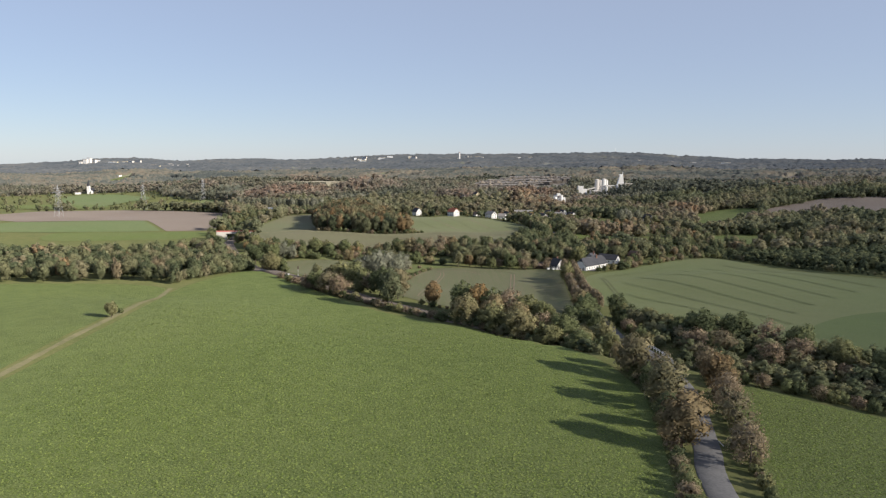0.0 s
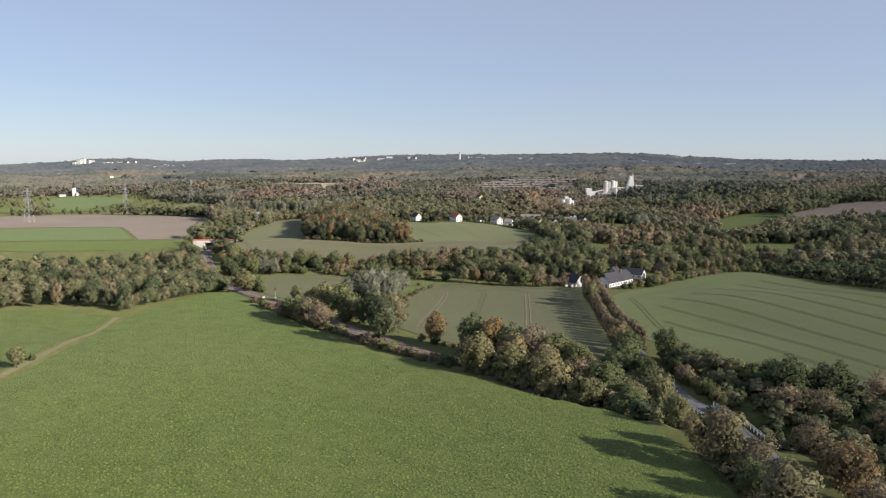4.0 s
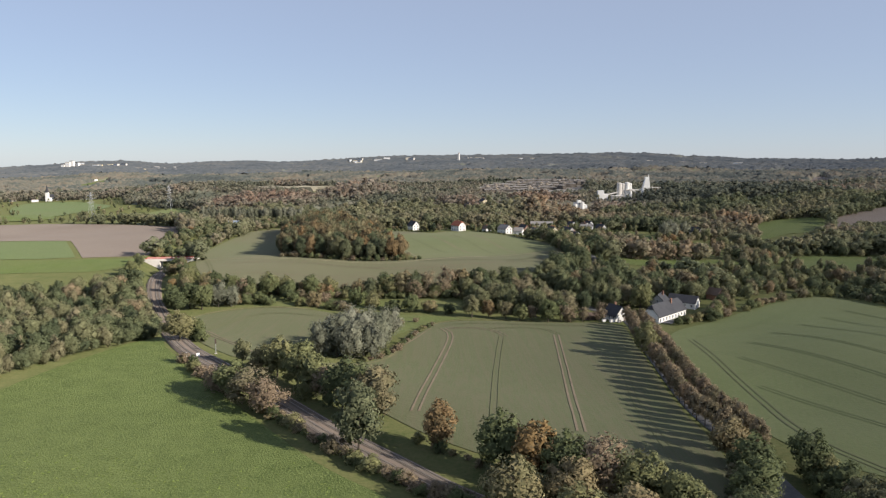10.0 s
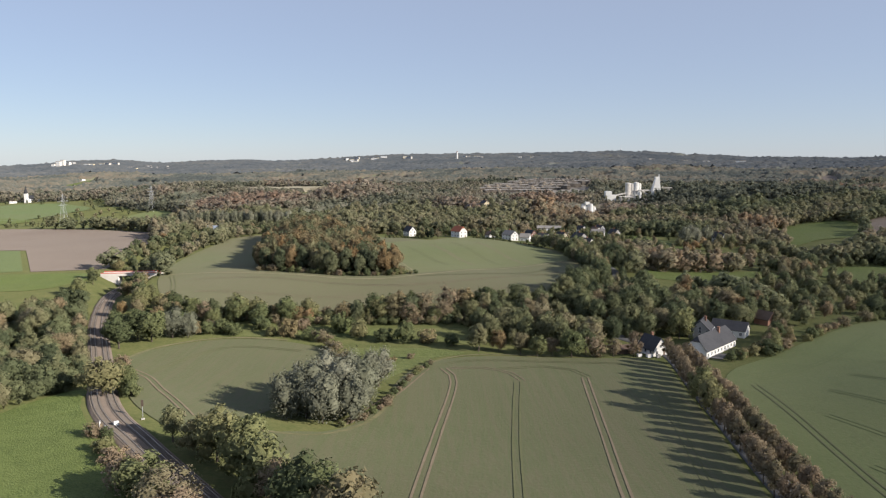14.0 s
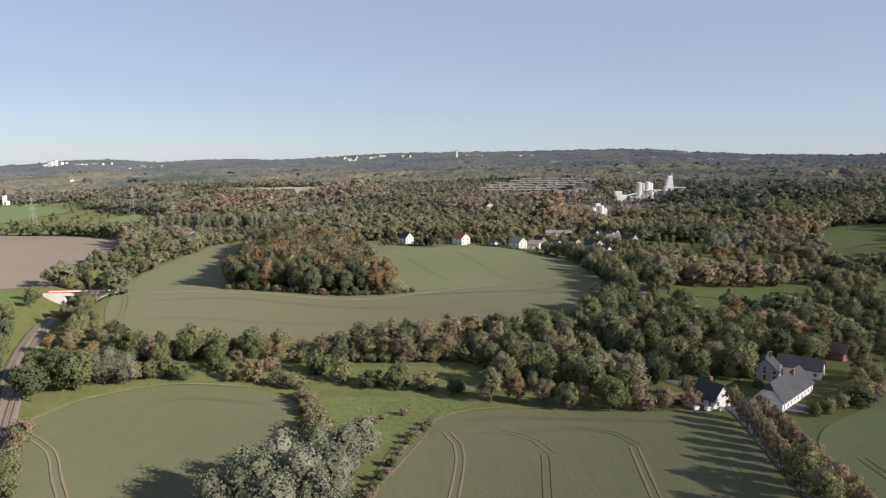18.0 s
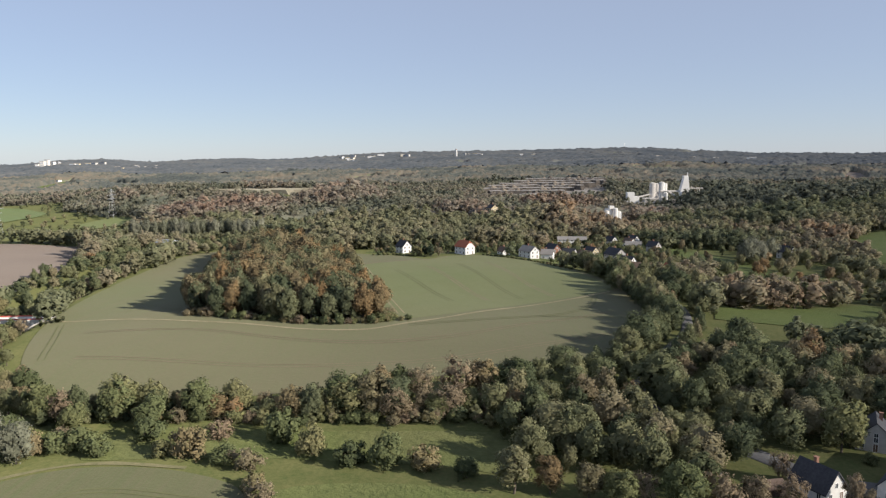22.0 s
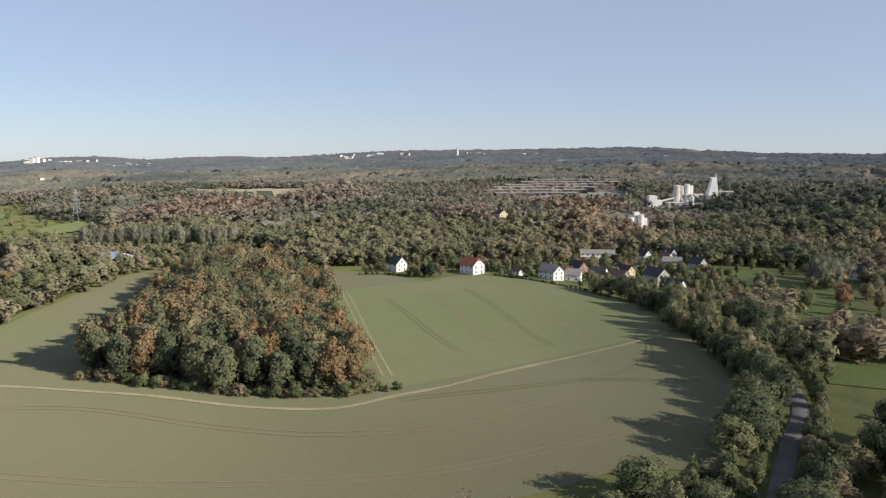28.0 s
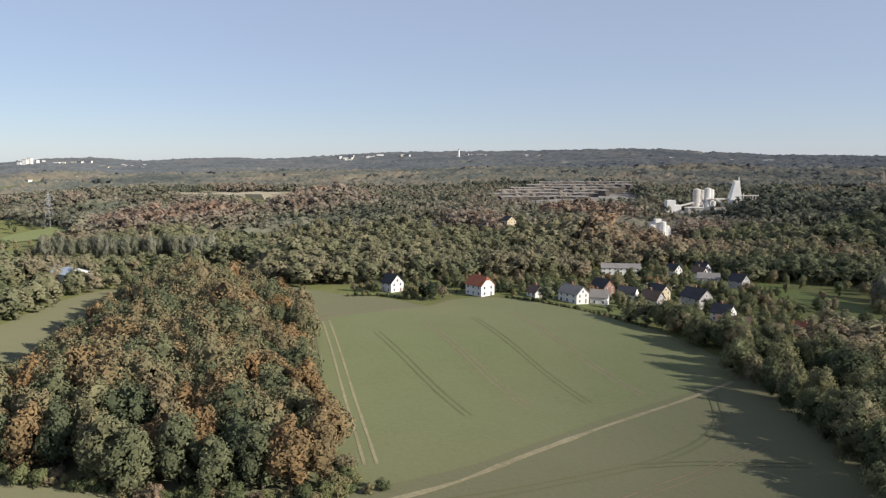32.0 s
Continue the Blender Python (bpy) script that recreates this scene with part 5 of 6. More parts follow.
def opening(parent, name, x, y, z, ww, hh, face, frame_mat, pane_mat):
    """A window or door set into a wall; face: the way that it looks, in degrees from the house's front."""
    c, s = math.cos(radians(face)), math.sin(radians(face))
    f = Geo()
    t = 0.10
    for dx, dz, a, b in ((-ww / 2, 0, t, hh), (ww / 2, 0, t, hh)):
        f.box(x + c * dx, y + s * dx, z, t, 0.16, hh, face)
    f.box(x, y, z - t, ww + t, 0.22, t, face).box(x, y, z + hh, ww + t, 0.16, t, face).box(x, y, z, 0.06, 0.13, hh, face)
    win = child(name, f.mesh(name, frame_mat), parent)
    child("pane" if name == "window" else "leaf", Geo().box(x, y, z, ww, 0.08, hh, face).mesh("pane", pane_mat), win)
    return win


def house(x, y, turn, w, l, eave, rise, walls, roofs, label, hip=0.0, floors=2, name="house", group="village houses", chimney=True, door=True, rows=True):
    """A house whose ridge runs along its own y axis; its front gable looks along -y before it is turned."""
    if group == "village houses":
        w, l, eave, rise = w * 0.88, l * 0.88, eave * 0.9, rise * 0.88
    e = thing(name, x, y, float(height(x, y)) - 0.1, turn, label, "house", group)
    child("wall", wall_geo(w, l, eave, rise, hip).mesh("wall", walls), e)
    rf = child("roof", roof_geo(w, l, eave, rise, hip).mesh("roof", roofs), e)
    if chimney:
        child("chimney", Geo().box(w * 0.12, l * 0.15, eave + rise * 0.6, 0.8, 0.8, rise * 0.4 + 1.0).box(w * 0.12, l * 0.15, eave + rise + 1.0, 1.0, 1.0, 0.15).mesh("chimney", brick_wall), rf)
    storey = eave / floors
    for k in range(floors):
        z = k * storey + 0.9
        for face in (0, 90, 180, 270):
            way = Matrix.Rotation(radians(turn + face), 2) @ Vector((0, -1))
            if way.y > 0.35 or not rows:
                continue
            span, dist = (w, l / 2) if face in (0, 180) else (l, w / 2)
            n = max(1, int(span / 3.0))
            for i in range(n):
                s = (i + 0.5) / n * span - span / 2
                c0, s0 = math.cos(radians(face)), math.sin(radians(face))
                px, py = c0 * s + s0 * dist, s0 * s - c0 * dist
                if door and k == 0 and face == 0 and i == n // 2:
                    opening(e, "door", px, py, 0.1, 1.1, 2.05, face, frame_white, door_brown)
                else:
                    opening(e, "window", px, py, z, 1.05, 1.25, face, frame_white, glass)
    if rise > 3 and hip < 0.3:
        opening(e, "window", 0, -l / 2, eave + 0.5, 1.0, 1.1, 0, frame_white, glass)
    return e


house(24, 826, 38, 9.5, 12.5, 5.9, 4.3, white_wall, tile_red, "white house with a red clipped-gable roof at the field's edge", 0.35)
house(-18, 840, 38, 8.5, 9.5, 5.4, 4.4, white_wall, slate, "white house with a steep dark slate roof")
house(50, 822, 28, 6.5, 7.5, 3.0, 3.0, white_wall, tile_brown, "small white cottage with a brown roof among bushes", floors=1)
house(66, 814, 35, 9.0, 13.0, 5.2, 3.6, white_wall, tile_grey, "large white house with a grey tiled roof")
house(79, 818, 70, 8.0, 9.0, 4.2, 3.2, white_wall, tile_grey, "white gabled house with a pale grey roof", floors=1)
house(88, 850, 30, 8.5, 11.0, 5.0, 4.2, brick_wall, slate, "brick-gabled house with a dark roof")
house(97, 836, 55, 8.0, 10.0, 4.2, 3.4, white_wall, slate, "white house with a dark roof behind trees", floors=1)
house(116, 922, 80, 11.0, 26.0, 5.0, 2.4, white_wall, tile_grey, "long low white hall with a pale roof", chimney=False)
house(106, 826, 40, 7.5, 10.5, 3.8, 3.8, grey_wall, tile_brown, "brown-roofed house with a grey gable", floors=1)
house(113, 838, 33, 8.0, 9.5, 5.2, 3.6, cream_wall, slate, "cream-yellow gabled house with a dark roof")
house(125, 820, 28, 10.5, 13.0, 5.8, 4.4, grey_wall, slate, "big pale grey house with a dark slate roof")
house(125, 789, 40, 8.0, 9.5, 4.6, 3.8, white_wall, slate, "white gabled house with a dark roof near the trees")
house(121, 769, 62, 9.0, 14.0, 3.4, 3.6, brick_wall, tile_brown, "long brown-roofed house below the village", floors=1)
house(138, 745, 30, 8.5, 9.5, 5.8, 4.2, white_wall, tile_red, "white house with a red roof among tall trees")
house(129, 722, 20, 3.5, 4.5, 2.4, 1.2, white_wall, slate, "small white garden hut among trees", floors=1, name="garden_hut", chimney=False, rows=False)
house(97, 777, 52, 5.0, 8.0, 2.4, 1.4, white_wall, tile_grey, "low white garage at the field's edge", floors=1, name="garage", chimney=False, rows=False)
house(106, 780, 40, 6.5, 9.0, 2.8, 2.0, grey_wall, slate, "low dark-roofed shed beside the garages", floors=1, name="shed", chimney=False, rows=False)
house(147, 918, 30, 7.5, 9.0, 4.6, 3.6, white_wall, slate, "white gabled house on the far side of the village")
house(158, 905, 35, 7.5, 9.0, 4.6, 3.6, white_wall, tile_brown, "white gabled house below the wooded hill")
house(156, 886, 70, 8.0, 13.0, 4.4, 2.8, white_wall, tile_grey, "white row house with a flat grey roof")
house(168, 874, 30, 8.0, 10.0, 5.0, 3.8, grey_wall, slate, "grey house with a dark roof at the wood's edge")
house(166, 922, 30, 7.5, 9.0, 5.0, 3.8, white_wall, slate, "white house with a dark roof under the hill")
house(252, 842, 40, 8.5, 11.0, 5.4, 4.6, white_wall, slate, "white house with a slate-blue roof in the valley")
house(12, 948, 30, 9.0, 8.0, 6.0, 2.2, white_wall, tile_grey, "white house half hidden in the wood", rows=False)
house(21, 940, 60, 6.0, 8.0, 4.0, 2.0, white_wall, tile_grey, "white outbuilding half hidden in the wood", floors=1, rows=False)
house(103, 1013, 30, 8.0, 9.0, 6.0, 3.0, grey_wall, tile_brown, "pale house deep in the wood", rows=False)
house(325, 762, 60, 9.0, 16.0, 4.0, 4.0, grey_wall, slate, "dark-roofed barn in the side valley", chimney=False, rows=False)
# the villa with its yellow tower
house(66, 1090, 30, 9.0, 9.0, 12.5, 3.2, cream_wall, slate, "yellow villa tower with a dark roof in the wood", floors=4, name="villa", group="")
house(52, 1090, 80, 11.0, 20.0, 6.0, 4.0, brick_wall, slate, "slate-roofed villa wing in the wood", name="villa_wing", group="")
house(44, 1112, 85, 9.0, 34.0, 6.5, 1.6, white_wall, tile_grey, "long white flat-roofed building behind the villa", name="school_building", group="", chimney=False)
# the farm
house(110.5, 494, -45, 8.6, 27.0, 3.3, 4.8, white_wall, slate, "long white farmhouse with a dark slate roof", 0.4, 1, "farmhouse", "farm buildings")
house(115, 516, -30, 9.0, 9.5, 3.4, 4.2, grey_wall, slate, "old farmhouse with a steep slate roof and pale verge boards", 0.0, 2, "farmhouse", "farm buildings")
house(128, 518, 52, 7.0, 14.0, 3.2, 3.0, white_wall, slate, "low dark-roofed farm barn", 0.0, 1, "barn", "farm buildings", False)
house(151, 535, 30, 6.0, 7.0, 3.0, 3.0, brick_wall, tile_brown, "small brown-roofed shed in the trees", 0.0, 1, "shed", "farm buildings", False, False, False)
house(86, 490, 24, 7.0, 9.0, 2.8, 4.2, white_wall, slate, "white gabled cottage with a dark roof by the road", 0.0, 1, "cottage", "farm buildings")
house(74, 490, 100, 4.0, 8.0, 2.2, 1.0, dark_timber, tile_brown, "low open timber shed beside the cottage", 0.0, 1, "shed", "farm buildings", False, False, False)
for x, y, s, m, lb in ((79, 483.5, 1.6, white_wall, "white garden box beside the field"), (82.5, 482.8, 1.9, white_wall, "small white trailer by the cottage"), (86, 482.6, 1.4, grey_wall, "grey water tank by the cottage")):
    e = thing("garden_box", x, y, None, 15, lb, "box", "clutter by the cottage")
    child("body", Geo().box(0, 0, 0.25, s, s * 0.75, s * 0.7).mesh("body", m), e)
    child("lid", Geo().box(0, 0, 0.25 + s * 0.7, s * 1.08, s * 0.82, 0.08).mesh("lid", tile_grey), e)
    for dx in (-0.35, 0.35):
        child("foot", Geo().box(dx * s, 0, -0.2, 0.12, s * 0.6, 0.45).mesh("foot", dark_timber), e)
house(-205, 890, 60, 14.0, 34.0, 5.0, 2.6, white_wall, sheet_blue, "long white barn with a blue-grey roof", 0.0, 1, "barn", "", False, False, False)


# ---- cars ----
def car(x, y, turn, paint, label, dz=0.0):
    e = thing("car", x, y, float(height(x, y, False)) + dz, turn, label, "car")
    prof = [(-2.15, 0.30), (2.15, 0.30), (2.20, 0.62), (2.05, 0.80), (1.15, 0.92), (-1.95, 0.95), (-2.18, 0.70)]
    cab = [(1.05, 0.90), (0.35, 1.42), (-1.25, 1.45), (-1.90, 0.93)]
    for nm, pr, hw, m in (("body", prof, 0.88, paint), ("windows", cab, 0.76, glass)):
        n = len(pr)
        child(nm, Geo().add([(px, -hw, pz) for px, pz in pr] + [(px, hw, pz) for px, pz in pr], [tuple(range(n)), tuple(range(2 * n - 1, n - 1, -1))] + [((i + 1) % n, i, n + i, n + (i + 1) % n) for i in range(n)]).mesh(nm, m), e)
    child("roof", Geo().box(-0.45, 0, 1.43, 1.7, 1.46, 0.06).mesh("roof", paint), e)
    for px in (-1.35, 1.35):
        for py in (-0.84, 0.84):
            wh = child("wheel", Geo().tube((px, py - 0.1, 0.32), (px, py + 0.1, 0.32), 0.32, 0.32, 14).mesh("wheel", rubber), e)
            child("rim", Geo().tube((px, py - 0.12, 0.32), (px, py + 0.12, 0.32), 0.19, 0.19, 10).mesh("rim", steel), wh)
    for px, m in ((2.14, frame_white), (-2.16, red_paint)):
        for py in (-0.62, 0.62):
            child("light", Geo().box(px, py, 0.62, 0.10, 0.34, 0.16).mesh("light", m), e)


car(99.5, 484, 160, car_white, "white car parked in the farm yard", 0.24)
car(73.4, 243, 96, car_dark, "dark car on the country road", 0.32)

# ---- bridge over the railway ----
bx, by = -172.5, 633.5
bz = float(height(bx, by, False)) + 0.6
bridge = thing("bridge", bx, by, bz, 4.0, "pale concrete road bridge with red railings over the railway", "bridge")
child("deck", Geo().box(0, 0, -0.9, 34, 6.4, 0.9).mesh("deck", pale_concrete), bridge)
for s in (-1, 1):
    child("abutment", Geo().add([(s * 7, -3.4, -8), (s * 13, -3.4, -8), (s * 17, -3.4, -0.6), (s * 7, -3.4, -0.6), (s * 7, 3.4, -8), (s * 13, 3.4, -8), (s * 17, 3.4, -0.6), (s * 7, 3.4, -0.6)], [(0, 1, 2, 3), (7, 6, 5, 4), (0, 4, 5, 1), (1, 5, 6, 2), (2, 6, 7, 3), (3, 7, 4, 0)]).mesh("abutment", pale_concrete), bridge)
    pp = child("parapet", Geo().box(0, s * 3.3, -1.1, 34, 0.3, 1.5).mesh("parapet", pale_concrete), bridge)
    child("railing", Geo().box(0, s * 3.3, 0.4, 34, 0.12, 0.45).mesh("railing", red_paint), pp, "red painted railing")
    for k in range(12):
        child("post", Geo().box(-16.5 + 3 * k, s * 3.3, 0.38, 0.16, 0.2, 0.55).mesh("post", red_paint), pp)


# ---- guard rails where the road crosses the line ----
for off in (-3.9, 3.9):
    line = catmull([(p[0], p[1]) for p in ROAD[3:7]], 2.0)
    e = thing("guard_rail", line[0].x, line[0].y, float(height(line[0].x, line[0].y, False)), 0, "galvanised guard rail beside the road bridge", "guard rail", "guard rails")
    o = Vector((line[0].x, line[0].y, float(height(line[0].x, line[0].y, False))))
    beam, prev = Geo(), None
    for i, p in enumerate(line[8:-4]):
        if not 220 < p.y < 252:
            continue
        d = (line[min(i + 9, len(line) - 1)] - p).normalized()
        q = p + Vector((d.y, -d.x)) * off
        v = Vector((q.x, q.y, float(height(p.x, p.y, False)) + 0.25)) - o
        if prev is not None:
            for z in (0.55, 1.0):
                beam.tube(prev + Vector((0, 0, z)), v + Vector((0, 0, z)), 0.09, 0.09, 5, False)
        child("post", Geo().box(v.x, v.y, v.z - 0.3, 0.14, 0.14, 1.35).mesh("post", steel), e)
        prev = v
    child("beam", beam.mesh("beam", steel), e)
    child("kerb", Geo().tube(Vector((0, 0, 0.1)) + (Vector((off, 0, 0))), Vector((off, 0, 0.1)) + Vector((0.1, 3, 0)), 0.15, 0.15, 5).mesh("kerb", concrete), e)

# ---- signals, posts and lamps ----
e = thing("railway_signal", -72.5, 391.5, None, 20, "dark railway signal on a slim post", "signal")
child("post", Geo().tube((0, 0, -0.3), (0, 0, 4.6), 0.09, 0.07).mesh("post", steel), e)
child("signal_head", Geo().box(0, 0, 3.4, 0.6, 0.35, 1.6).mesh("signal_head", dark_timber), e)
child("footing", Geo().box(0, 0, -0.4, 0.8, 0.8, 0.6).mesh("footing", concrete), e)
for x, y in ((-79.5, 383.5), (-77, 380.5)):
    e = thing("relay_post", x, y, None, 30, "white trackside relay post", "post", "trackside posts")
    child("post", Geo().box(0, 0, -0.3, 0.28, 0.28, 2.6).mesh("post", frame_white), e)
    child("cap", Geo().box(0, 0, 2.3, 0.4, 0.4, 0.12).mesh("cap", steel), e)
e = thing("relay_box", -76.5, 385.5, None, 30, "white trackside equipment cabinet", "cabinet")
child("body", Geo().box(0, 0, 0.1, 1.1, 0.6, 1.5).mesh("body", frame_white), e)
child("plinth", Geo().box(0, 0, -0.3, 1.3, 0.8, 0.45).mesh("plinth", concrete), e)
e = thing("marker_post", 85.5, 375, None, 0, "white road marker post beside the avenue", "post")
child("post", Geo().box(0, 0, -0.3, 0.2, 0.15, 1.9).mesh("post", frame_white), e)
child("reflector", Geo().box(0, -0.09, 1.1, 0.21, 0.04, 0.22).mesh("reflector", dark_timber), e)


def street_lamp(x, y, turn):
    e = thing("street_lamp", x, y, None, turn, "tall grey street lamp in the village", "street lamp", "street lamps")
    child("pole", Geo().tube((0, 0, -0.3), (0, 0, 8.0), 0.11, 0.07).mesh("pole", steel), e)
    child("arm", Geo().tube((0, 0, 8.0), (1.3, 0, 8.5), 0.06, 0.05, 6).mesh("arm", steel), e)
    child("lamp_head", Geo().box(1.6, 0, 8.42, 0.9, 0.35, 0.18).mesh("lamp_head", pale_concrete), e)


street_lamp(105, 836, 10)
street_lamp(116, 829, 15)


def pylon(x, y, h, turn):
    """A lattice power pylon with three crossarms."""
    e = thing("power_pylon", x, y, None, turn, "grey lattice power pylon", "pylon", "power pylons")
    def at(s, z):
        k = 3.2 * (1 - z / h) + 0.35
        return [(sx * k, sy * k, z) for sx, sy in ((-1, -1), (1, -1), (1, 1), (-1, 1))]
    levels = [0, h * 0.18, h * 0.34, h * 0.48, h * 0.60, h * 0.70, h * 0.80, h * 0.9, h]
    for k in range(4):
        child("leg", Geo().tube(at(0, -1.0)[k], at(0, h)[k], 0.10, 0.06, 5).mesh("leg", steel), e)
    br = Geo()
    for a, b in zip(levels, levels[1:]):
        p, q = at(0, a), at(0, b)
        for k in range(4):
            br.tube(p[k], q[(k + 1) % 4], 0.035, 0.035, 4, False).tube(p[(k + 1) % 4], q[k], 0.035, 0.035, 4, False)
    child("bracing", br.mesh("bracing", steel), e)
    for z, r in ((h * 0.66, 7.5), (h * 0.78, 9.5), (h * 0.90, 6.5)):
        child("crossarm", Geo().tube((-r, 0, z), (r, 0, z), 0.14, 0.14, 5).tube((-r, 0, z), (0, 0, z + 2.0), 0.08, 0.08, 4).tube((r, 0, z), (0, 0, z + 2.0), 0.08, 0.08, 4).mesh("crossarm", steel), e)


for x, y, h in ((-390, 1240, 36), (-408, 1030, 36), (-420, 820, 36)):
    pylon(x, y, h, 80)


# ---- the cement works and its silos ----
def cylinders(e, name, spots, mat, n=18):
    for x, y, z, r, h in spots:
        s = child(name, Geo().tube((x, y, z), (x, y, z + h), r, r, n).mesh(name, mat, False), e)
        child("cap", Geo().tube((x, y, z + h), (x, y, z + h + r * 0.25), r * 1.03, r * 0.4, n).mesh("cap", pale_concrete), s)


e = thing("silo_block", 188, 1074, None, 8, "group of tall white cylindrical silos on a base", "silos")
cylinders(e, "silo", [(-7 + 4.7 * k, (k % 2) * 3.5, 2.5, 2.6, h) for k, h in enumerate((13.5, 14.5, 16, 12.5))] + [(-4.6, 5.5, 2.5, 2.6, 15.5), (0.2, 6.0, 2.5, 2.6, 17.5), (5, 6, 2.5, 2.6, 13)], white_wall)
child("base", Geo().box(0, 2.5, -1, 21, 12, 4.2).mesh("base", grey_wall), e)
child("headhouse", Geo().box(-1, 3, 17.8, 5, 4, 3.2).mesh("headhouse", white_wall), e)
child("ladder", Geo().box(9.2, 0.4, 0, 0.4, 0.3, 14).mesh("ladder", steel), e)
e = thing("works_hall", 180, 1066, None, 8, "low red-roofed works hall beside the silos", "hall")
child("wall", wall_geo(9, 22, 4, 2.2).mesh("wall", grey_wall), e)
child("roof", roof_geo(9, 22, 4, 2.2).mesh("roof", tile_red), e)
e = thing("cement_works", 280, 1250, 16, 0, "pale cement works with silos, a tapered tower and conveyors", "cement works")
child("silo_house", Geo().box(-26, 0, -1, 9, 9, 19).box(-19, 1, -1, 8, 8, 14).mesh("silo_house", white_wall), e)
child("hall", Geo().box(-2, -4, -1, 16, 12, 11).mesh("hall", grey_wall), e)
child("hall_roof", Geo().box(-2, -4, 10, 17, 13, 0.8).mesh("hall_roof", pale_concrete), e)
cylinders(e, "silo", [(3, 3, 0, 3.8, 29), (9, 5, 0, 3.2, 28)], pale_concrete)
cylinders(e, "silo", [(15, 4, 0, 3.4, 30), (20, 7, 0, 3.0, 28.5)], white_wall)
cylinders(e, "silo", [(18, -5, 0, 2.4, 17), (36, -5, 0, 2.1, 18)], white_wall)
child("tower", Geo().add([(36.5, -4, 18), (48.5, -4, 18), (48.5, 6, 18), (36.5, 6, 18), (41.5, -2, 37), (46.5, -2, 37), (46.5, 4, 37), (41.5, 4, 37)], [(3, 2, 1, 0), (4, 5, 6, 7), (0, 1, 5, 4), (1, 2, 6, 5), (2, 3, 7, 6), (3, 0, 4, 7)]).mesh("tower", white_wall), e)
child("tower_head", Geo().box(43.8, 1, 37, 6.5, 4, 1.4).box(46.4, 1, 38.4, 0.8, 0.8, 4).mesh("tower_head", white_wall), e)
for dx in (38, 47):
    for dy in (-3, 5):
        child("tower_leg", Geo().box(dx, dy, -1, 1.2, 1.2, 19.2).mesh("tower_leg", pale_concrete), e)
child("preheater", Geo().box(42.5, 1, 5, 8, 8, 7).mesh("preheater", grey_wall), e)
for a, b in (((-15, 0, 12), (8, 2, 17)), ((12, 0, 19), (38, 0, 19)), ((20, -3, 20), (36, -2, 9)), ((46, 2, 13), (70, 4, 13)), ((50, 0, 17), (72, 4, 15))):
    child("conveyor", Geo().tube(a, b, 1.1, 1.1, 6).mesh("conveyor", pale_concrete), e)
for dx in (53, 58, 63, 69):
    child("gantry", Geo().box(dx, 3, -1, 0.7, 0.7, 27 - (dx % 4)).box(dx, 9, -1, 0.7, 0.7, 24).mesh("gantry", tile_brown if dx == 58 else pale_concrete), e)
for z in (9, 16, 22):
    child("platform", Geo().box(61, 6, z, 17, 7, 0.7).mesh("platform", pale_concrete), e)

# the quarry's terraces and the spoil heap
def bench(name, x, y, w, d, h, turn, seed, mat, label, cat, group="", road=True, top=0.95):
    rnd = random.Random(seed)
    n = 30
    ring = [(w / 2 * math.cos(a) * rnd.uniform(0.72, 1.15), d / 2 * math.sin(a) * rnd.uniform(0.65, 1.25)) for a in (math.tau * i / n for i in range(n))]
    vs = [(px, py, -14) for px, py in ring] + [(px * top, py * top * 0.95, h + rnd.uniform(-1.2, 1.2)) for px, py in ring] + [(0, 0, h)]
    e = thing(name, x, y, None, turn, label, cat, group)
    child("bench", Geo().add(vs, [(i, (i + 1) % n, n + (i + 1) % n, n + i) for i in range(n)] + [(n + i, n + (i + 1) % n, 2 * n) for i in range(n)]).mesh("bench", mat), e)
    if road:
        child("haul_road", Geo().box(0, d * 0.1, h + 0.2, w * 0.6, 4, 0.7, 4).mesh("haul_road", quarry_stone), e)


rq = random.Random(5)
spoil = plain_material("overgrown_spoil", (0.190, 0.180, 0.130), (0.290, 0.255, 0.190), 0.15, 0.95, 0.4)
quarry_face = plain_material("broken_rock_face", (0.060, 0.055, 0.052), (0.185, 0.155, 0.125), 0.12, 0.95, 0.7, 1.5)
haul_stone = plain_material("crushed_stone_road", (0.212, 0.200, 0.183), (0.323, 0.306, 0.287), 0.2, 0.95, 0.3, 0.3)


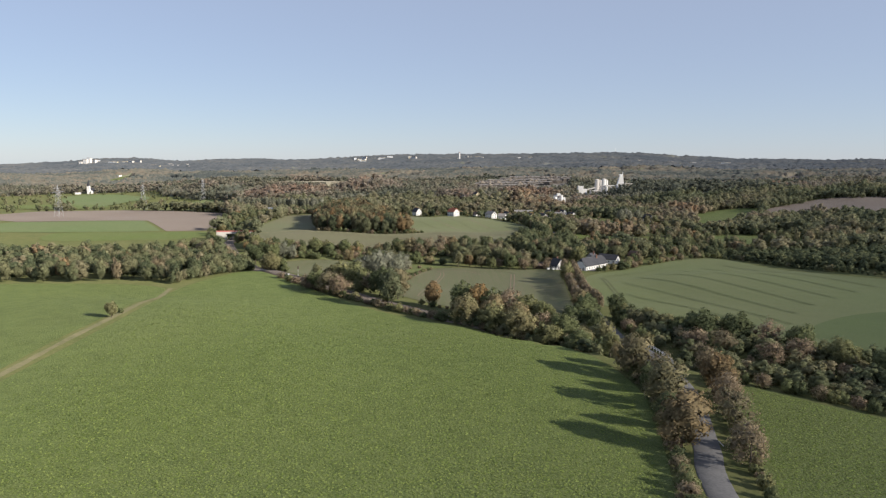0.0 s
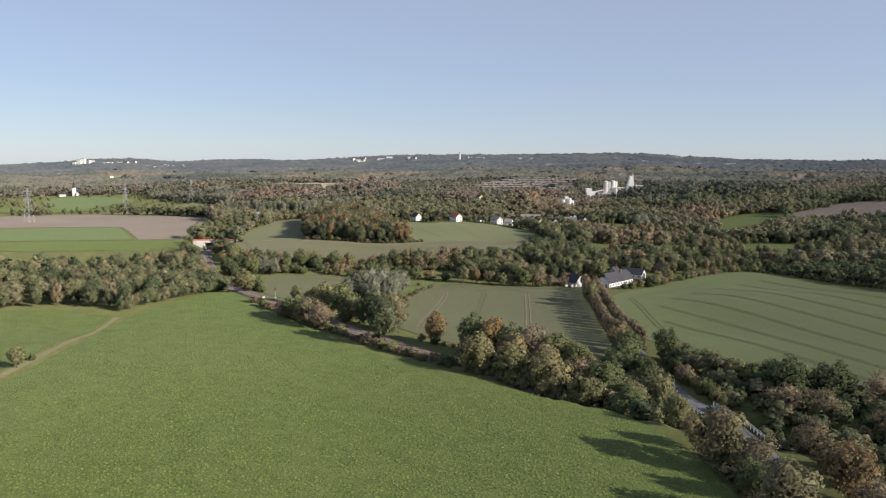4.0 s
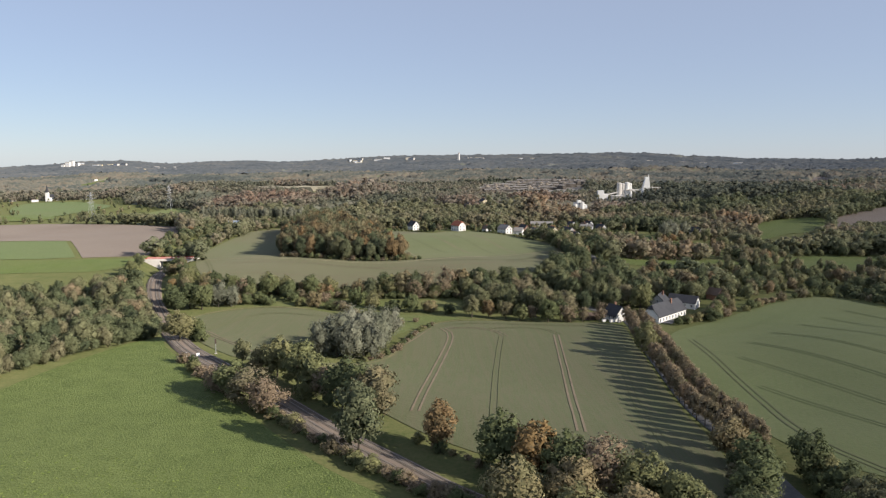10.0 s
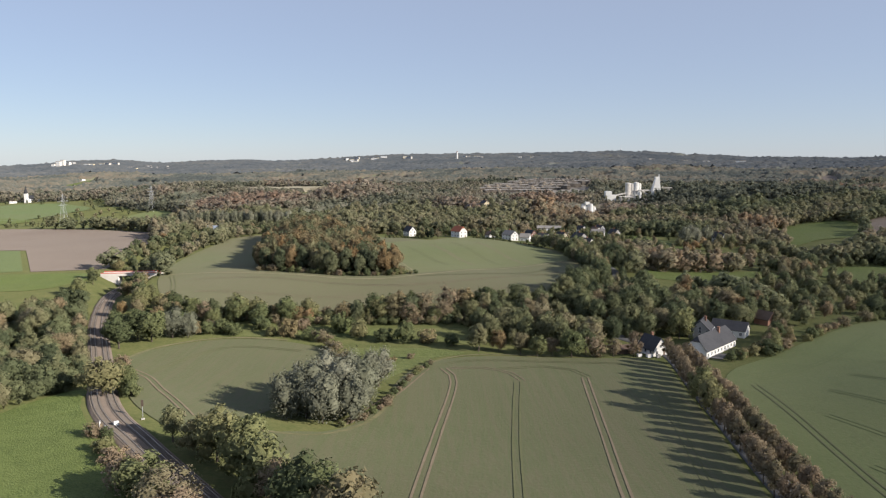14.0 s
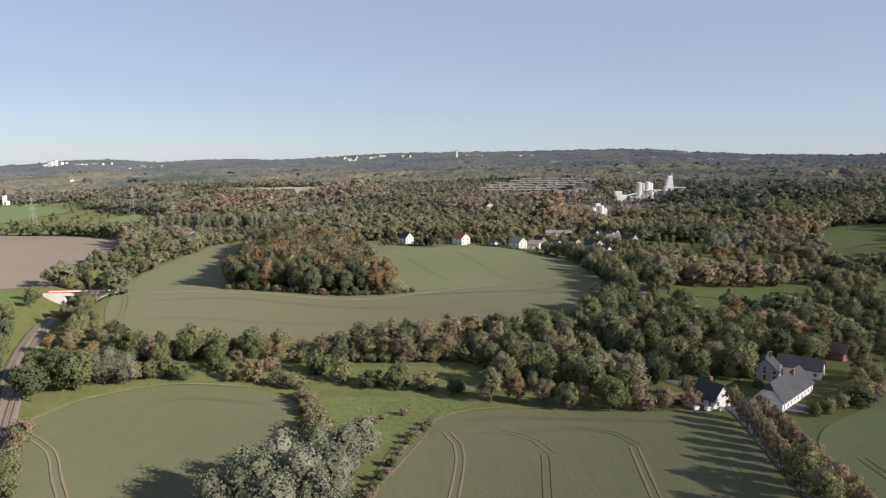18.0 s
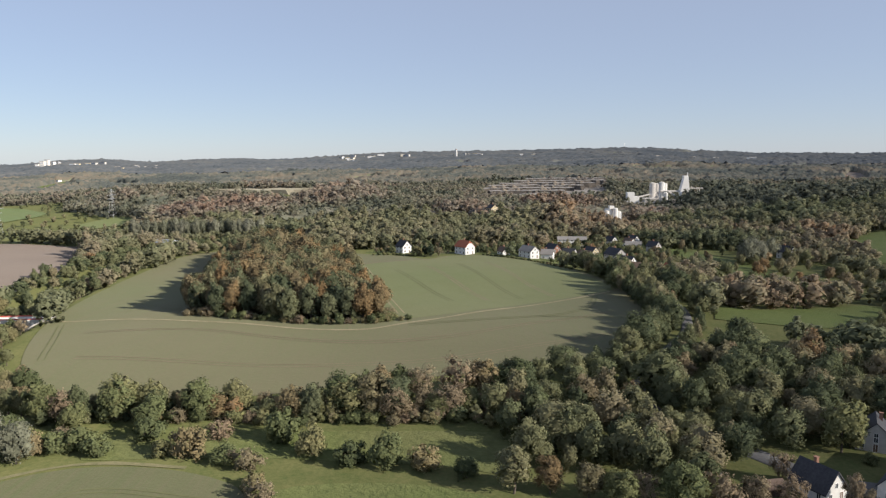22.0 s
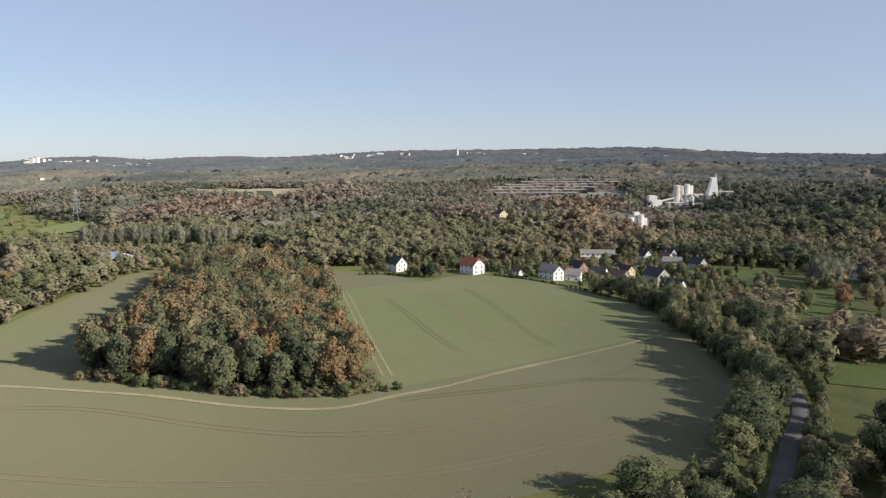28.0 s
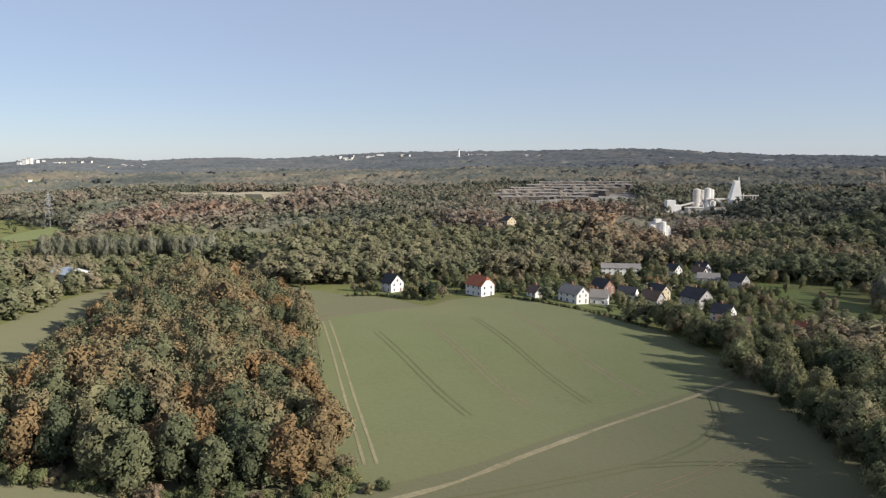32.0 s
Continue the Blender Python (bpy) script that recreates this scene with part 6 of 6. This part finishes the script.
def terrace(x0, x1, y, z, bend, depth, drop, seed):
    """One step of the quarry: a ragged rock face under a level bench, with a haul road along its rim and heaps of rock on it."""
    rnd = random.Random(seed)
    e = thing("quarry_terrace", (x0 + x1) / 2, y, z, 0, "grey-brown stone quarry terrace with a pale haul road", "quarry", "quarry terraces")
    n = 26
    rim = []
    for i in range(n):
        u = i / (n - 1)
        rim.append(((u - 0.5) * (x1 - x0), bend * (4 * u * (1 - u)) + rnd.uniform(-4, 4) + 6 * noise.noise((u * 5, seed, 0)), rnd.uniform(-0.5, 0.5)))
    low = [(px + rnd.uniform(-2, 2), py - rnd.uniform(1.5, 5.0), -drop) for px, py, _ in rim]
    ledge = [(px + rnd.uniform(-1, 1), py - rnd.uniform(0.5, 2.5), -drop * rnd.uniform(0.35, 0.6)) for px, py, _ in rim]
    back = [(px, py + depth, pz + 0.5) for px, py, pz in rim]
    def strip(a, b):
        return list(a) + list(b), [(i, i + 1, n + i + 1, n + i) for i in range(n - 1)]
    child("rock_face", Geo().add(*strip(low, ledge)).add(*strip(ledge, rim)).mesh("rock_face", quarry_face), e)
    child("bench", Geo().add(*strip(rim, back)).mesh("bench", quarry_stone), e)
    a = [(px, py + 1.5, pz + 0.35) for px, py, pz in rim]
    b = [(px, py + 1.5 + 6.5, pz + 0.5) for px, py, pz in rim]
    child("haul_road", Geo().add(*strip(a, b)).mesh("haul_road", haul_stone), e)
    for _ in range(7):
        k = rnd.randrange(3, n - 3)
        px, py, pz = rim[k]
        r = rnd.uniform(3, 7)
        child("rock_heap", Geo().tube((px, py + depth * 0.6, pz - 0.5), (px + rnd.uniform(-1, 1), py + depth * 0.6, pz + r * 0.6), r, r * 0.2, 9).mesh("rock_heap", quarry_face if rnd.random() < 0.5 else bare_earth), e)


for k, (x0, x1, y, bend) in enumerate(((88, 196, 1372, 8), (80, 214, 1402, 12), (92, 236, 1436, 14), (112, 262, 1474, 12), (140, 290, 1516, 8), (165, 300, 1560, 0))):
    terrace(x0, x1, y, 30.5 + 2.3 * k, bend, 34, 6.5, 90 + k)
bench("spoil_heap", -245, 1388, 190, 80, 4.0, 4, 40, spoil, "flat-topped brown spoil heap in the woods", "spoil heap", road=False, top=0.8)
drape("quarry_floor", QUARRY, quarry_stone, "pale bare quarry floor", 1.0, 20, "quarry")
drape("heap_foot", LANDFILL, grass, "grassed foot of the spoil heap", 0.6, 15, "slope")
drape("works_yard", PLANT_YARD, quarry_stone, "pale dusty yard of the cement works", 0.8, 15, "yard")
drape("bare_slope", SCARP, bare_earth, "bare earth slope by a railway curve", 0.8, 10, "slope")
ribbon("railway_curve", [(-12, 1165), (4, 1150), (11, 1125), (8, 1100)], 6, ballast, 2.2, None, "railway curve seen between trees", "railway", "structure")
drape("village_lawn", VILLAGE, rough_meadow, "lawns and gardens between the village houses", 0.12, 8, "garden")


# ---- far hamlets, town and landmarks ----
def block(x, y, w, d, h, mat, name="apartment_block", label="distant pale apartment block", cat="building", group="distant town", turn=0.0, roofs=None):
    e = thing(name, x, y, None, turn, label, cat, group)
    child("wall", Geo().box(0, 0, -3, w, d, h + 3).mesh("wall", mat), e)
    child("roof", Geo().box(0, 0, h, w * 1.03, d * 1.03, h * 0.05 + 0.4).mesh("roof", roofs or tile_grey), e)
    for k in range(max(1, int(h / 6))):
        child("window_band", Geo().box(0, -d / 2, (k + 0.4) * h / max(1, int(h / 6)), w * 0.9, 0.4, h / max(1, int(h / 6)) * 0.35).mesh("window_band", sheet_blue), e)


rt = random.Random(12)
for b0, b1, r0, r1, n, hh in ((-26.8, -25.0, 3900, 4100, 7, 26), (-24.8, -22.3, 3900, 4050, 9, 14), (-21.5, -18.6, 3500, 3800, 12, 9), (-6.4, -3.2, 3900, 4200, 12, 16), (-2.0, -1.2, 3900, 4000, 3, 20), (1.8, 4.0, 3950, 4150, 9, 13), (5.5, 9.5, 3900, 4200, 7, 9), (15, 24, 3300, 3700, 24, 10), (-33, -24, 2000, 2600, 14, 6), (-23.0, -21.5, 2100, 2500, 10, 7), (-29, -25.5, 1520, 1680, 5, 4), (5.0, 9.0, 2300, 2500, 5, 8), (20, 25, 2100, 2400, 6, 8)):
    for _ in range(n):
        a, r = radians(rt.uniform(b0, b1)), rt.uniform(r0, r1)
        near_by = r < 2700
        block(r * math.sin(a), 100 + r * math.cos(a), rt.uniform(9, 14) if near_by else rt.uniform(10, 38), rt.uniform(9, 14), hh * rt.uniform(0.6, 1.1) + (1 if near_by else 4), rt.choice((white_wall, white_wall, pale_concrete, cream_wall)), "house" if near_by else "apartment_block", "distant white house among trees" if near_by else "distant pale apartment block on the ridge", "house" if near_by else "building", "distant hamlets" if near_by else "distant town", rt.uniform(-40, 40), tile_brown if near_by else tile_grey)
for bearing, r, w, h in ((-25.9, 3900, 18, 34), (-25.65, 3910, 15, 38), (-26.2, 3900, 14, 24)):
    a = radians(bearing)
    block(r * math.sin(a), 100 + r * math.cos(a), w, 22, h, pale_concrete, "tower_block", "tall pale tower block on the ridge", "tower block", "distant tower blocks")
e = thing("chimney", 142, 4020, None, 0, "tall slim white chimney far off", "chimney", "")
child("shaft", Geo().tube((0, 0, -5), (0, 0, 46), 6.0, 4.2, 12).mesh("shaft", white_wall), e)
child("rim", Geo().tube((0, 0, 46), (0, 0, 49), 4.6, 4.6, 12).mesh("rim", tile_red), e)
e = thing("radio_mast", 1125, 4520, None, 0, "thin lattice radio mast on the ridge", "mast", "")
child("mast", Geo().tube((0, 0, 0), (0, 0, 36), 1.2, 0.7, 5).mesh("mast", steel), e)
child("platform", Geo().tube((0, 0, 20), (0, 0, 22), 2.2, 2.2, 8).mesh("platform", steel), e)
e = thing("church", -700, 1500, None, 0, "distant church with a pale tower and spire", "church", "")
child("nave", wall_geo(9, 18, 7, 5).mesh("nave", white_wall), e)
child("roof", roof_geo(9, 18, 7, 5).mesh("roof", slate), e)
child("tower", Geo().box(0, -11, -1, 5, 5, 17).mesh("tower", white_wall), e)
child("spire", Geo().tube((0, -11, 16), (0, -11, 29), 3.4, 0.1, 8).mesh("spire", slate), e)

# ---- trees of the village and the valley beyond ----
HOMES = [(24, 826), (-18, 840), (50, 822), (66, 814), (79, 818), (88, 850), (97, 836), (116, 922), (104, 925), (128, 918), (106, 826), (113, 838), (125, 820), (125, 789), (121, 769), (138, 745), (97, 777), (106, 780), (147, 918), (158, 905), (166, 922), (156, 886), (168, 874)]
garden_pts = []
for x, y in scatter(VILLAGE, 8.0, seed=15):
    if min(math.hypot(x - a, y - b) for a, b in HOMES) > 8.5 and min(math.hypot(x - a + 1, y - b + 10) for a, b in HOMES) > 8:
        front = edge_distance(np.array([x]), np.array([y]), VILLAGE)[0] < 10
        if front:
            tree(choose([("oak", 3), ("gold", 2), ("fir", 1), ("bare", 2), ("bush", 3)]), x, y, rng.uniform(2.5, 4.5), rng.uniform(0.9, 1.2), "village trees")
        else:
            garden_pts.append((x, y))
grove("garden_trees", "autumn garden trees between the village houses", garden_pts, 4.0, 8.5, PX, wood_mixed, 76, (0.45, 0.3), 1.15)
for x, y, h, s in ((1, 812, 10, "fir"), (-3, 816, 9, "fir"), (6, 814, 7, "bare"), (-8, 822, 6, "bush"), (112, 757, 10, "fir"), (116, 752, 11, "fir"), (108, 761, 8, "fir"), (33, 829, 6, "fir"), (36, 830, 6, "fir"), (39, 830, 5.5, "fir")):
    tree(s, x, y, h, 1.25, "village trees")
along([(-38, 826), (-24, 826), (-8, 814)], 2.6, [("bush", 1)], 1.4, 2.4, (0.9, 1.3), 0.4, "garden hedges")
along([(36, 817), (52, 805), (70, 789), (86, 766)], 2.2, [("bush", 1)], 1.3, 1.9, (0.9, 1.2), 0.3, "garden hedges")
for x, y in ((172, 671), (177, 672), (168, 690)):
    tree("poplar", x, y, 15, 1.1, "poplars in the meadow")
for x, y, h in ((212, 812, 16), (221, 816, 17), (228, 840, 15), (237, 834, 15), (217, 826, 15)):
    tree("willow", x, y, h, 0.85, "silver willows")
for k in range(20):
    tree("willow", -258 + 5.6 * k + rng.uniform(-1, 1), np.interp(k, [0, 10, 19], [978, 986, 990]) + rng.uniform(-3, 3), rng.uniform(14, 17), 0.72, "row of silver willows")

# ---- leaf tufts of the nearest crop ----
def tufts(name, label, poly, gap, size, mat, parent, seed):
    g = np.random.default_rng(seed)
    pts = np.array(scatter(poly, gap, jitter=0.48, seed=seed))
    pts = pts[g.uniform(0, 1, len(pts)) < np.clip((310 - pts[:, 1]) / 130, 0, 1) * np.clip((pts[:, 0] + 114) / 40, 0, 1)]
    m = len(pts)
    Z = height(pts[:, 0], pts[:, 1]) + 0.12
    a = g.uniform(0, math.tau, m)
    s = size * g.uniform(0.6, 1.5, m)
    V = []
    for k in range(2):
        b = a + k * 1.9
        dx, dy = np.cos(b), np.sin(b)
        for u, w, hgt in ((-0.5, 0.0, 0.0), (0.5, 0.0, 0.0), (0.1, 0.6, 0.36)):
            V.append(np.stack([pts[:, 0] + (dx * u - dy * w) * s, pts[:, 1] + (dy * u + dx * w) * s, Z + hgt * s], -1))
    V = np.stack(V, 1).reshape(-1, 3)
    F = np.arange(m * 2)[:, None] * 3 + np.array([0, 1, 2])
    ob = new(name, mesh_np(name, V, F, mat, np.repeat(g.uniform(0, 1, m), 6), N=np.tile(np.array([[0.15, -0.1, 1.0]]), (m * 6, 1)) + g.normal(0, 0.16, (m * 6, 3))))
    ob.parent = parent
    return tagged(ob, label, kind="stuff")


crop_leaf = foliage("crop_leaves", [(0.0, (0.112, 0.158, 0.036)), (0.5, (0.165, 0.212, 0.058)), (1.0, (0.185, 0.225, 0.068))], False, 0.2)
NEAREST = [(-114, 110), (-109, 250), (-116, 325), (-106, 396), (-95, 388), (-71, 358), (-43, 320), (-24, 296), (0, 273), (25, 256), (49, 230), (56, 190), (49, 150), (43, 118)]
tufts("crop_plants", "leafy crop plants", NEAREST, 0.80, 0.46, crop_leaf, fields["near"], 71)
tufts("crop_plants", "leafy crop plants in rows", [(90, 196), (125, 170), (165, 146), (150, 100), (62.5, 100), (67, 128), (77, 160)], 0.9, 0.46, crop_leaf, fields["east_near"], 72)
